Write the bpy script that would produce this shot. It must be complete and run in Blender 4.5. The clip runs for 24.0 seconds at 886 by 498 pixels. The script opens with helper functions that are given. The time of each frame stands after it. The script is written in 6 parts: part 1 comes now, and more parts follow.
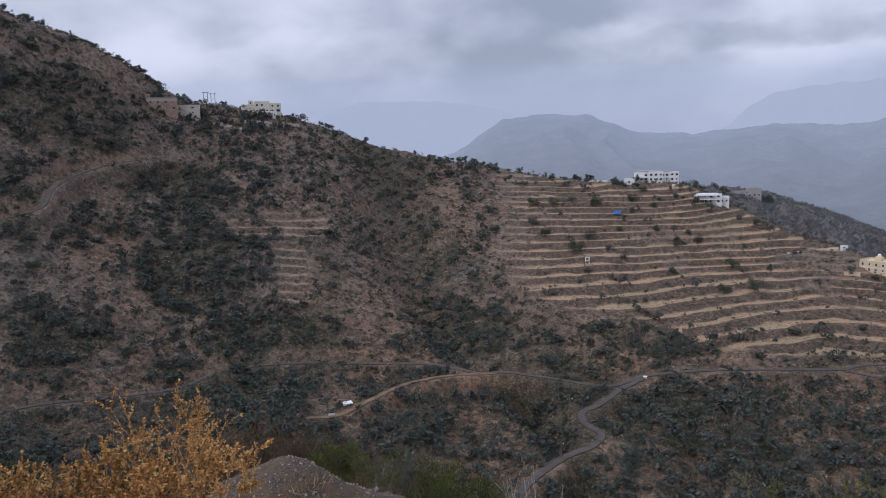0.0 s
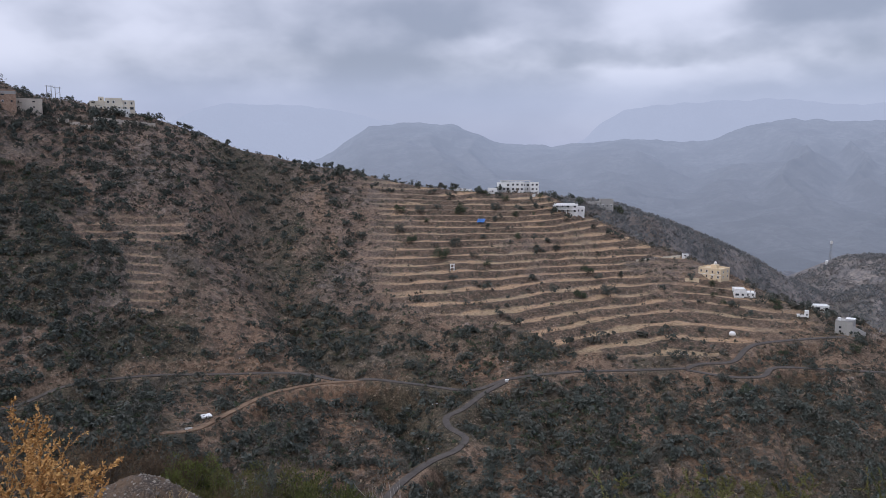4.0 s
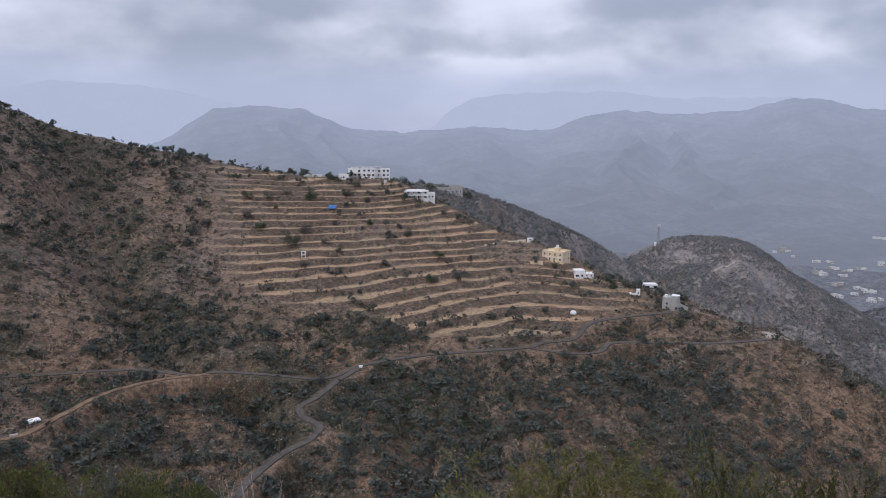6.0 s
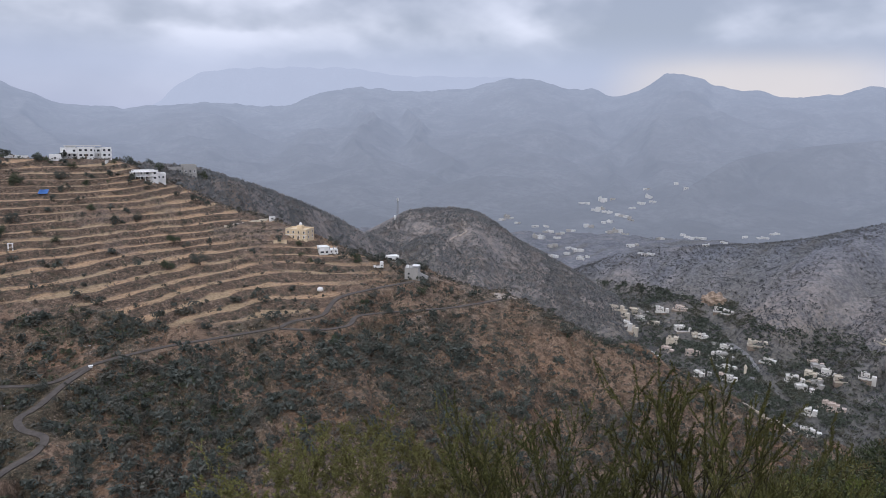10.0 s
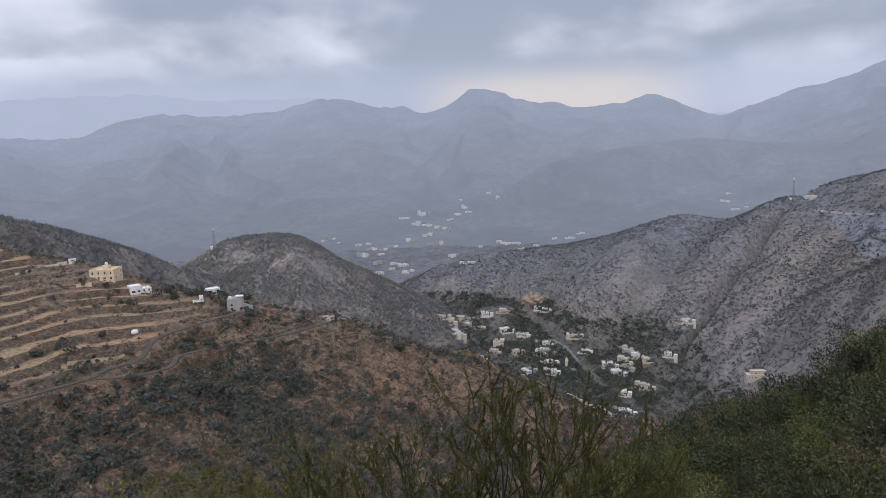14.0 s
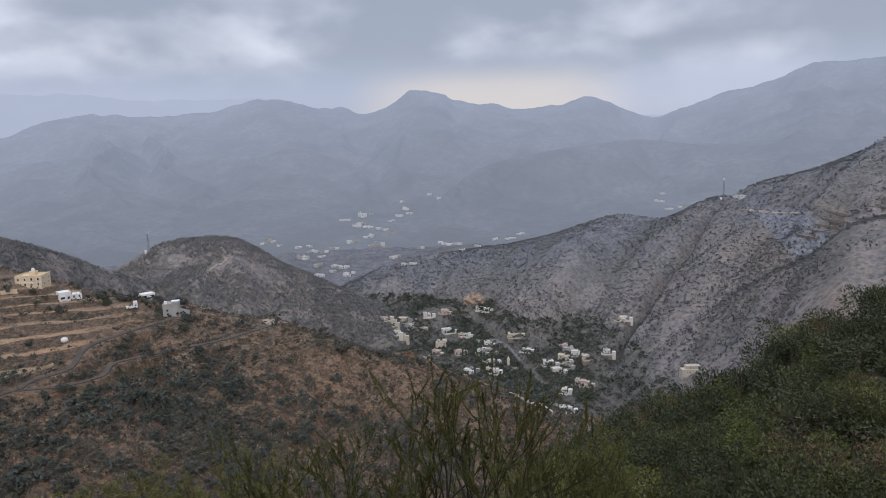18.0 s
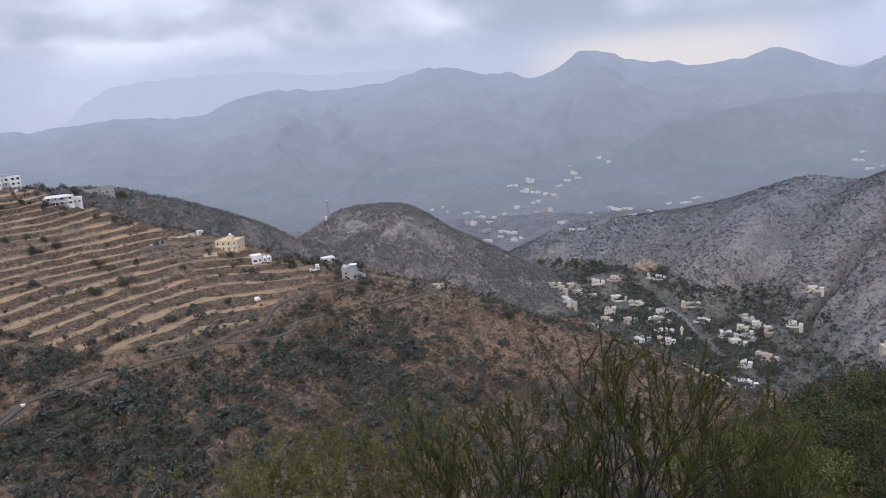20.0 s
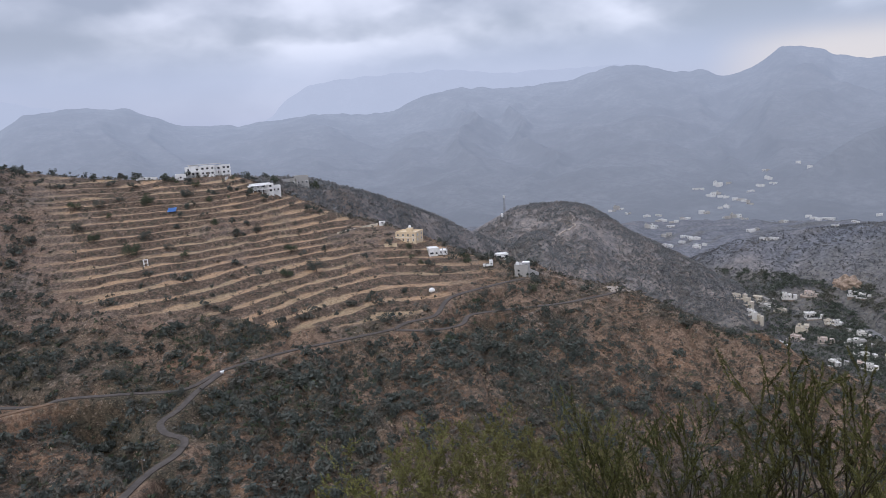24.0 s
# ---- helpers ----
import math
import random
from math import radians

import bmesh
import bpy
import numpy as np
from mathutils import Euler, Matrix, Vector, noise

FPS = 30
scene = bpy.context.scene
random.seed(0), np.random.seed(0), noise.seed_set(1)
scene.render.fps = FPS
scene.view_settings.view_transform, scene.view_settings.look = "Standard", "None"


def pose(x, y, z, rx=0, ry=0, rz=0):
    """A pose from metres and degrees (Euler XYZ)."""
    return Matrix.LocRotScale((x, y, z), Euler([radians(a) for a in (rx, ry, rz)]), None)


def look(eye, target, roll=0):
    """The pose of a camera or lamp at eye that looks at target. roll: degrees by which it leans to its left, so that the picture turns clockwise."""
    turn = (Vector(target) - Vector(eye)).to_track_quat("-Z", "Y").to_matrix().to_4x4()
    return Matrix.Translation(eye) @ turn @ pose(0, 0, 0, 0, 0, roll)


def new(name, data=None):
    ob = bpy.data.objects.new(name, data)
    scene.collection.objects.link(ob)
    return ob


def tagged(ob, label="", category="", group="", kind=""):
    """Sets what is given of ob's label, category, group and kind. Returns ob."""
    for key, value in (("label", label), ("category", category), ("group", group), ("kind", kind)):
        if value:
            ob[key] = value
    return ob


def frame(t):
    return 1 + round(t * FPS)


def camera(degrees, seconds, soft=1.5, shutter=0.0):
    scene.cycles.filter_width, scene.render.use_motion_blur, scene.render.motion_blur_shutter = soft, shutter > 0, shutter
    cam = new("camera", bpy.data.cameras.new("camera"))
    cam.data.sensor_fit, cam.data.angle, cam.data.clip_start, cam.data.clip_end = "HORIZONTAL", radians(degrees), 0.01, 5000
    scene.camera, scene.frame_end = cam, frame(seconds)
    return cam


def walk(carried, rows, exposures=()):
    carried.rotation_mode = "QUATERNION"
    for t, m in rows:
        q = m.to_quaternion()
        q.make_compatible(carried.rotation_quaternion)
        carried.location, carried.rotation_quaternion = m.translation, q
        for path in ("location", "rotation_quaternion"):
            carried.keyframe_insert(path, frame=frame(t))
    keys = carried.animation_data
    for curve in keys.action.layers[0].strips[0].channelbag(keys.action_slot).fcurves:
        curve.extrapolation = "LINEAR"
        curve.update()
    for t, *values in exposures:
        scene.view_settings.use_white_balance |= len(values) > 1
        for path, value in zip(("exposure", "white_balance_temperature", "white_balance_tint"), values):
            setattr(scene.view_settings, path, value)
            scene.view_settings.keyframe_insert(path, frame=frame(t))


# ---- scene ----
EYE = 1.6
cam = camera(62.0, 24.0, soft=0.5)
# seconds, then the turn about x, y and z in degrees; the film is shot from one standing spot
ROWS = [
    (0.0, 81.82, 1.64, -0.24),
    (0.5, 82.85, 1.78, -0.19),
    (1.0, 83.02, 1.78, -0.29),
    (1.5, 83.37, 1.73, -0.30),
    (3.5, 82.51, 0.25, -8.27),
    (4.0, 82.21, -0.06, -10.46),
    (4.5, 82.02, -0.38, -12.90),
    (5.0, 81.80, -0.90, -16.73),
    (5.5, 81.52, -0.99, -19.21),
    (6.0, 81.23, -0.95, -21.90),
    (6.5, 80.88, -1.27, -26.24),
    (7.0, 80.53, -1.50, -30.07),
    (7.5, 80.39, -1.28, -32.70),
    (8.0, 80.33, -1.29, -34.75),
    (8.5, 80.28, -1.36, -36.40),
    (9.0, 80.04, -1.28, -37.95),
    (9.5, 79.84, -1.26, -40.06),
    (10.0, 79.80, -1.08, -41.85),
    (10.5, 79.77, -1.03, -43.82),
    (12.5, 80.18, 0.73, -51.22),
    (13.0, 80.48, 1.51, -53.13),
    (13.5, 80.89, 1.69, -54.60),
    (14.0, 81.19, 1.77, -56.09),
    (14.5, 81.54, 1.83, -57.60),
    (15.0, 81.89, 1.60, -59.85),
    (15.5, 82.44, 1.35, -61.35),
    (16.0, 82.95, 1.16, -61.81),
    (16.5, 83.40, 1.06, -62.28),
    (17.0, 83.50, 1.09, -62.51),
    (17.5, 82.24, 1.16, -62.48),
    (19.5, 79.04, 3.61, -50.93),
    (20.0, 79.09, 3.86, -47.89),
    (20.5, 79.36, 4.09, -44.98),
    (21.0, 79.66, 4.31, -42.11),
    (21.5, 79.90, 4.41, -39.75),
    (22.0, 79.99, 4.42, -37.71),
    (22.5, 80.02, 4.12, -36.35),
    (23.0, 79.89, 3.81, -35.69),
    (23.5, 79.69, 3.48, -35.26),
    (24.0, 79.79, 3.29, -34.07),
]
walk(cam, [(t, pose(0, 0, EYE, rx, ry, rz)) for t, rx, ry, rz in ROWS],
     [(0, 0.0, 6120, 15), (5, 0.09, 6270, 15), (9, 0.22, 6330, 14), (14, 0.12, 6450, 13), (17.5, 0.07, 6500, 12), (20, 0.30, 6330, 14), (24, 0.24, 6300, 14)])

# ---- light: an overcast, misty sky ----
world = bpy.data.worlds.new("overcast")
scene.world = world
world.use_nodes = True
wn, wl = world.node_tree.nodes, world.node_tree.links
wn.clear()


def wnode(kind, **kw):
    n = wn.new(kind)
    for k, v in kw.items():
        if k == "op":
            n.operation = v
        elif k == "blend":
            n.data_type, n.blend_type = "RGBA", v
    return n


def wmath(op, a, b=None, c=None):
    n = wnode("ShaderNodeMath", op=op)
    for i, v in enumerate((a, b, c)):
        if v is None:
            continue
        if isinstance(v, (int, float)):
            n.inputs[i].default_value = v
        else:
            wl.new(v, n.inputs[i])
    return n.outputs[0]


def wmix(fac, a, b):
    n = wnode("ShaderNodeMix", blend="MIX")
    for sock, v in ((n.inputs[0], fac), (n.inputs[6], a), (n.inputs[7], b)):
        if isinstance(v, (int, float)):
            sock.default_value = v
        elif isinstance(v, tuple):
            sock.default_value = (*v, 1)
        else:
            wl.new(v, sock)
    return n.outputs[2]


def wstep(v, lo, hi):
    n = wn.new("ShaderNodeMapRange")
    n.interpolation_type = "SMOOTHSTEP"
    wl.new(v, n.inputs[0])
    n.inputs[1].default_value, n.inputs[2].default_value = lo, hi
    return n.outputs[0]


coord = wn.new("ShaderNodeTexCoord")
split = wn.new("ShaderNodeSeparateXYZ")
wl.new(coord.outputs["Generated"], split.inputs[0])
sx, sy, sz = split.outputs
# cloud layer seen in perspective: the direction is carried up to a flat cloud base
lift = wmath("ADD", wmath("MAXIMUM", sz, 0.0), 0.48)
flat = wn.new("ShaderNodeCombineXYZ")
wl.new(wmath("DIVIDE", sx, lift), flat.inputs[0])
wl.new(wmath("DIVIDE", sy, lift), flat.inputs[1])


def wnoise(scale, detail, rough, shift):
    n = wn.new("ShaderNodeTexNoise")
    mp = wn.new("ShaderNodeMapping")
    mp.inputs[1].default_value = (shift, shift * 0.7, 0)
    wl.new(flat.outputs[0], mp.inputs[0])
    wl.new(mp.outputs[0], n.inputs["Vector"])
    n.inputs["Scale"].default_value, n.inputs["Detail"].default_value, n.inputs["Roughness"].default_value = scale, detail, rough
    return n.outputs[0]


broad, billow = wnoise(0.95, 3, 0.5, 4.3), wnoise(2.3, 5, 0.48, 1.7)
mass = wmath("ADD", wmath("MULTIPLY", broad, 0.45), wmath("MULTIPLY", billow, 0.55))
# the larger clouds and the dark gaps between them: (bearing, elevation, width, height in degrees, brightness)
bearing = wmath("ADD", wmath("MULTIPLY", wmath("ARCTAN2", sx, sy), 57.3), wmath("MULTIPLY", wmath("SUBTRACT", wnoise(3.6, 4, 0.5, 7.1), 0.5), 14.0))
height = wmath("ADD", wmath("MULTIPLY", wmath("ARCSINE", sz), 57.3), wmath("MULTIPLY", wmath("SUBTRACT", wnoise(4.0, 4, 0.5, 2.9), 0.5), 4.5))
for ca, ce, cw, ch, cb in ((42.6, 7.0, 7, 1.9, 0.09), (76, 8.2, 8, 1.7, 0.10), (30, 4.9, 8, 1.0, 0.06), (68.5, 5.8, 6, 1.0, 0.06), (25, 5.4, 6, 1.0, 0.05), (-7, 6.6, 9, 1.5, 0.06), (6, 8.0, 7, 1.4, 0.05), (87, 5.6, 6, 1.0, 0.05),
                           (62.5, 9.6, 9, 2.2, -0.10), (37, 9.6, 8, 1.4, -0.07), (55.5, 7.0, 6, 1.2, -0.07), (33.5, 7.3, 5, 1.0, -0.06), (90, 9.2, 5, 1.6, -0.07), (21, 6.8, 8, 1.0, -0.06), (-24, 9.2, 11, 1.8, -0.06), (12, 9.8, 8, 1.2, -0.05)):
    du, dv = wmath("DIVIDE", wmath("SUBTRACT", bearing, ca), cw), wmath("DIVIDE", wmath("SUBTRACT", height, ce), ch)
    away = wmath("ADD", wmath("MULTIPLY", du, du), wmath("MULTIPLY", dv, dv))
    mass = wmath("ADD", mass, wmath("MULTIPLY", wstep(away, 1.8, 0.0), cb * 0.75))
clouds = wmix(wstep(mass, 0.40, 0.62), (0.295, 0.33, 0.41), (0.66, 0.69, 0.79))
# rain mist along the skyline, thinner and warmer towards the gap in the clouds
gap = wstep(wmath("ADD", wmath("MULTIPLY", sx, 0.90), wmath("MULTIPLY", sy, 0.43)), 0.975, 0.996)
gap = wmath("MULTIPLY", gap, wstep(sz, 0.105, 0.06))
mist = wmix(gap, (0.37, 0.42, 0.57), (0.62, 0.58, 0.58))
low = wstep(sz, 0.118, 0.05)
skycol = wmix(wmath("MULTIPLY", low, 0.8), clouds, mist)
# an overcast sky is about twice as bright overhead as near the skyline
zenith = wmath("ADD", 1.0, wmath("MULTIPLY", wstep(sz, 0.25, 0.9), 1.2))
nishita = wn.new("ShaderNodeTexSky")
nishita.sky_type, nishita.sun_disc = "NISHITA", False
nishita.sun_elevation, nishita.sun_rotation = radians(40), radians(-120)
over, blue, both, out = wn.new("ShaderNodeBackground"), wn.new("ShaderNodeBackground"), wn.new("ShaderNodeAddShader"), wn.new("ShaderNodeOutputWorld")
wl.new(skycol, over.inputs[0])
wl.new(wmath("MULTIPLY", zenith, 0.98), over.inputs[1])
wl.new(nishita.outputs[0], blue.inputs[0])
blue.inputs[1].default_value = 0.012
wl.new(over.outputs[0], both.inputs[0])
wl.new(blue.outputs[0], both.inputs[1])
wl.new(both.outputs[0], out.inputs[0])

sun = new("sun", bpy.data.lights.new("sun", "SUN"))
sun.data.energy, sun.data.angle, sun.data.color = 1.25, radians(50), (1.0, 0.97, 0.93)
# the brighter part of the overcast lies behind the viewpoint
sun.matrix_world = look((300 * math.sin(radians(-120)), 300 * math.cos(radians(-120)), 250), (0, 0, 0))

# ---- materials ----
def material(name, build, rough=0.9, metal=0.0, spec=0.2):
    """A node material: build(tools) returns the colour socket or a colour, and a height socket or None for the bump."""
    m = bpy.data.materials.new(name)
    m.use_nodes = True
    n, l = m.node_tree.nodes, m.node_tree.links
    bsdf = n["Principled BSDF"]
    bsdf.inputs["Roughness"].default_value, bsdf.inputs["Metallic"].default_value = rough, metal
    bsdf.inputs["Specular IOR Level"].default_value = spec
    made = build(Tools(n, l))
    colour, height, depth = made if isinstance(made, tuple) and len(made) == 3 and not isinstance(made[0], float) else (made, None, 0)
    if isinstance(colour, tuple):
        bsdf.inputs["Base Color"].default_value = (*colour, 1)
    else:
        l.new(colour, bsdf.inputs["Base Color"])
    if height is not None:
        bump = n.new("ShaderNodeBump")
        bump.inputs["Distance"].default_value, bump.inputs["Strength"].default_value = depth, 0.8
        l.new(height, bump.inputs["Height"])
        l.new(bump.outputs[0], bsdf.inputs["Normal"])
    return m


class Tools:
    """Short forms for the nodes of one material."""

    def __init__(self, n, l):
        self.n, self.l = n, l

    def put(self, sock, v):
        if isinstance(v, (int, float)):
            sock.default_value = v
        elif isinstance(v, tuple):
            sock.default_value = (*v, 1) if len(v) == 3 and sock.type == "RGBA" else v
        else:
            self.l.new(v, sock)

    def where(self, scale=(1, 1, 1)):
        g, m = self.n.new("ShaderNodeNewGeometry"), self.n.new("ShaderNodeMapping")
        self.l.new(g.outputs["Position"], m.inputs[0])
        m.inputs["Scale"].default_value = scale
        return m.outputs[0]

    def noise(self, scale, detail=5, rough=0.6, stretch=(1, 1, 1), warp=0.0):
        t = self.n.new("ShaderNodeTexNoise")
        self.l.new(self.where(stretch), t.inputs["Vector"])
        t.inputs["Scale"].default_value, t.inputs["Detail"].default_value, t.inputs["Roughness"].default_value, t.inputs["Distortion"].default_value = scale, detail, rough, warp
        return t.outputs[0]

    def cells(self, scale, stretch=(1, 1, 1), feature="F1"):
        t = self.n.new("ShaderNodeTexVoronoi")
        t.feature = feature
        self.l.new(self.where(stretch), t.inputs["Vector"])
        t.inputs["Scale"].default_value = scale
        return t.outputs["Distance"], t.outputs["Color"] if feature == "F1" else None

    def step(self, v, lo, hi, smooth=True):
        r = self.n.new("ShaderNodeMapRange")
        r.interpolation_type = "SMOOTHSTEP" if smooth else "LINEAR"
        self.l.new(v, r.inputs[0])
        r.inputs[1].default_value, r.inputs[2].default_value = lo, hi
        return r.outputs[0]

    def mix(self, fac, a, b, blend="MIX"):
        m = self.n.new("ShaderNodeMix")
        m.data_type, m.blend_type = "RGBA", blend
        self.put(m.inputs[0], fac), self.put(m.inputs[6], a), self.put(m.inputs[7], b)
        return m.outputs[2]

    def math(self, op, a, b=0.0):
        m = self.n.new("ShaderNodeMath")
        m.operation = op
        self.put(m.inputs[0], a), self.put(m.inputs[1], b)
        return m.outputs[0]

    def mask(self, name):
        a = self.n.new("ShaderNodeAttribute")
        a.attribute_name = name
        return a.outputs["Fac"]

    def steep(self):
        g, s = self.n.new("ShaderNodeNewGeometry"), self.n.new("ShaderNodeSeparateXYZ")
        self.l.new(g.outputs["True Normal"], s.inputs[0])
        return s.outputs[2]

    def island(self):
        return self.n.new("ShaderNodeNewGeometry").outputs["Random Per Island"]

    def chance(self):
        return self.n.new("ShaderNodeObjectInfo").outputs["Random"]


def hazed_ridge_soil(t, mid):
    """Stony soil of the ridges behind the first hill, its brown greyed to carry haze."""
    col = t.mix(t.step(mid, 0.38, 0.62), (0.165, 0.153, 0.147), (0.25, 0.214, 0.185))
    return t.mix(t.math("MULTIPLY", t.step(t.noise(0.018, 6, 0.65), 0.54, 0.68), 0.55), col, (0.245, 0.185, 0.14))


def earth(t):
    """Reddish brown hill soil with stones, dry grass, pale terrace beds and dark dry-stone banks; greyed uphill for
    haze.
    """
    fine, mid, broad = t.noise(0.9, 7, 0.8), t.noise(0.16, 6, 0.7), t.noise(0.022, 4, 0.6)
    col = t.mix(t.step(mid, 0.42, 0.58), (0.08, 0.053, 0.038), (0.262, 0.158, 0.096))
    col = t.mix(t.step(broad, 0.44, 0.62), col, t.mix(t.step(mid, 0.42, 0.58), (0.075, 0.064, 0.053), (0.195, 0.155, 0.12)))
    red = t.step(t.noise(0.045, 4, 0.6), 0.52, 0.64)
    col = t.mix(t.math("MULTIPLY", red, 0.55), col, (0.262, 0.148, 0.085))
    # haze on the upper slopes is painted in: the red soil turns greyer with height
    height = t.n.new("ShaderNodeSeparateXYZ")
    t.l.new(t.where(), height.inputs[0])
    upper = t.step(height.outputs[2], -82, -48)
    col = t.mix(t.math("MULTIPLY", upper, 0.36), col, t.mix(t.step(t.noise(0.11, 6, 0.72), 0.42, 0.58), (0.15, 0.138, 0.138), (0.27, 0.24, 0.228)))
    rocks = t.step(t.noise(0.13, 7, 0.85, (1, 1, 0.5)), 0.54, 0.60)
    col = t.mix(t.math("MULTIPLY", rocks, 0.45), col, (0.245, 0.17, 0.12))
    crag = t.math("MULTIPLY", t.step(t.noise(0.30, 7, 0.75, (1, 1, 0.35)), 0.53, 0.57), t.step(t.noise(0.03, 4, 0.6), 0.50, 0.60))
    col = t.mix(t.math("MULTIPLY", crag, 0.75), col, (0.33, 0.275, 0.235))
    col = t.mix(t.math("MULTIPLY", t.mask("lush"), 0.78), col, t.mix(t.step(t.noise(0.25, 6, 0.75), 0.4, 0.6), (0.028, 0.035, 0.024), (0.066, 0.07, 0.047)))
    bed = t.mix(t.step(t.noise(0.05, 4, 0.6), 0.42, 0.6), (0.56, 0.365, 0.215), (0.46, 0.34, 0.205))
    bed = t.mix(t.step(t.noise(0.5, 6, 0.75), 0.52, 0.64), bed, (0.27, 0.19, 0.13))
    col = t.mix(t.math("MULTIPLY", t.mask("bed"), t.step(t.noise(0.07, 4, 0.65), 0.22, 0.36)), col, bed)
    bank = t.mix(t.step(t.noise(0.8, 6, 0.8), 0.42, 0.58), (0.062, 0.048, 0.04), (0.195, 0.135, 0.095))
    col = t.mix(t.mask("bank"), col, bank)
    col = t.mix(t.mask("cut"), col, t.mix(t.step(t.noise(0.4, 7, 0.8), 0.43, 0.57), (0.135, 0.088, 0.06), (0.295, 0.20, 0.138)))
    stone, tint = t.cells(0.7)
    col = t.mix(t.math("MULTIPLY", t.step(stone, 0.36, 0.16), t.step(mid, 0.5, 0.6)), col, (0.32, 0.25, 0.195))
    tuft, tint = t.cells(0.42, (1, 1, 0.7))
    col = t.mix(t.math("MULTIPLY", t.step(tuft, 0.5, 0.26), t.math("MULTIPLY", t.step(t.noise(0.06, 3), 0.40, 0.52), t.math("SUBTRACT", 0.9, t.mask("bed")))), col, (0.06, 0.058, 0.042))
    grit = t.noise(2.0, 4, 0.7)
    col = t.mix(t.math("MULTIPLY", t.step(grit, 0.48, 0.38), 0.4), col, (0.035, 0.03, 0.024))
    col = t.mix(t.math("MULTIPLY", t.step(grit, 0.56, 0.66), 0.5), col, (0.37, 0.27, 0.185))
    col = t.mix(t.mask("beyond"), col, hazed_ridge_soil(t, t.noise(0.06, 6, 0.7)))
    col = t.mix(t.step(fine, 0.40, 0.60), t.mix(0.38, col, (0.034, 0.026, 0.02)), t.mix(0.12, col, (0.45, 0.35, 0.26)))
    return col, t.math("ADD", fine, t.math("MULTIPLY", mid, 2.0)), 1.2


def valley_scrub(t):
    """Thorn scrub, dry grass and bare rock on the slopes round the valley: brown on the near ridges, greyed beyond to
    stand for haze.
    """
    fine, mid, broad = t.noise(0.3, 6, 0.65), t.noise(0.06, 6, 0.7), t.noise(0.006, 5, 0.6, warp=0.6)
    # haze over the farther slopes, painted as a pale blue-grey base colour
    haze_grey = t.mix(t.step(mid, 0.38, 0.62), (0.125, 0.133, 0.152), (0.178, 0.182, 0.197))
    haze_grey = t.mix(t.math("MULTIPLY", t.step(broad, 0.46, 0.6), 0.8), haze_grey, t.mix(t.step(mid, 0.4, 0.6), (0.105, 0.115, 0.134), (0.152, 0.16, 0.178)))
    haze_grey = t.mix(t.math("MULTIPLY", t.step(t.noise(0.02, 7, 0.7), 0.56, 0.68), 0.5), haze_grey, (0.235, 0.215, 0.205))
    col = t.mix(t.mask("cut"), haze_grey, hazed_ridge_soil(t, mid))
    col = t.mix(t.math("MULTIPLY", t.math("MULTIPLY", t.mask("lush"), 0.9), t.step(t.noise(0.09, 6, 0.75), 0.26, 0.48)), col, (0.088, 0.086, 0.07))
    dots, tint = t.cells(0.22)
    col = t.mix(t.math("MULTIPLY", t.math("MULTIPLY", t.step(dots, 0.46, 0.2), t.step(t.noise(0.04, 4, 0.7), 0.40, 0.58)), 0.7), col, (0.10, 0.106, 0.112))
    net = t.mix(t.step(t.noise(0.05, 5, 0.6, (1, 1, 0.3)), 0.4, 0.6), (0.205, 0.235, 0.29), (0.25, 0.28, 0.335))
    col = t.mix(t.math("MULTIPLY", t.mask("bed"), 0.55), col, net)
    return t.mix(t.step(fine, 0.38, 0.62), t.mix(0.35, col, (0.07, 0.072, 0.08)), t.mix(0.12, col, (0.42, 0.40, 0.385))), t.math("ADD", fine, mid), 0.9


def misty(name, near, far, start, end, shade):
    """Mountains so far off that they read as a misty backdrop; the haze is emission, paler with distance."""
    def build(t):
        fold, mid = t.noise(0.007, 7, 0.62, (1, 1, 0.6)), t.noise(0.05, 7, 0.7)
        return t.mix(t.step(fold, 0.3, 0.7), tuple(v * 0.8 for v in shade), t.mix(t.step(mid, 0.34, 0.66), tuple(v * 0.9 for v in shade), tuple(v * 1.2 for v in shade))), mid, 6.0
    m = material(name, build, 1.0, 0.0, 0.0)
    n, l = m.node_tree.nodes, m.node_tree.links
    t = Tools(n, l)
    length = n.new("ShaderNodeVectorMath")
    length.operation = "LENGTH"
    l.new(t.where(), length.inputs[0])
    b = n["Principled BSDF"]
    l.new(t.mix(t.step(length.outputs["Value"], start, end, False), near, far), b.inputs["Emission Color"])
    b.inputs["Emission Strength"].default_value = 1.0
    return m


def leafy(a, b, c, dry, size=0.3):
    """Leaves that vary from blade to blade, from bush to bush and over the slope."""
    def build(t):
        col = t.mix(t.step(t.noise(size, 2, 0.5), 0.42, 0.58), a, b)
        col = t.mix(t.step(t.noise(size * 0.37, 3, 0.6), 0.5, 0.62), col, dry)
        return t.mix(t.math("MULTIPLY", t.island(), 0.6), col, c), None, 0
    return build


EARTH = material("hill_earth", earth, 0.95, 0, 0.1)
FAR_HILL = material("valley_scrub", valley_scrub, 1.0, 0, 0.0)
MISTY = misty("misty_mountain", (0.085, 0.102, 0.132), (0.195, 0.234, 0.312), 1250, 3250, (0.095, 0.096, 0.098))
VERY_FAR = misty("hazed_farthest_mountain", (0.355, 0.405, 0.52), (0.375, 0.428, 0.548), 3600, 4600, (0.03, 0.032, 0.035))
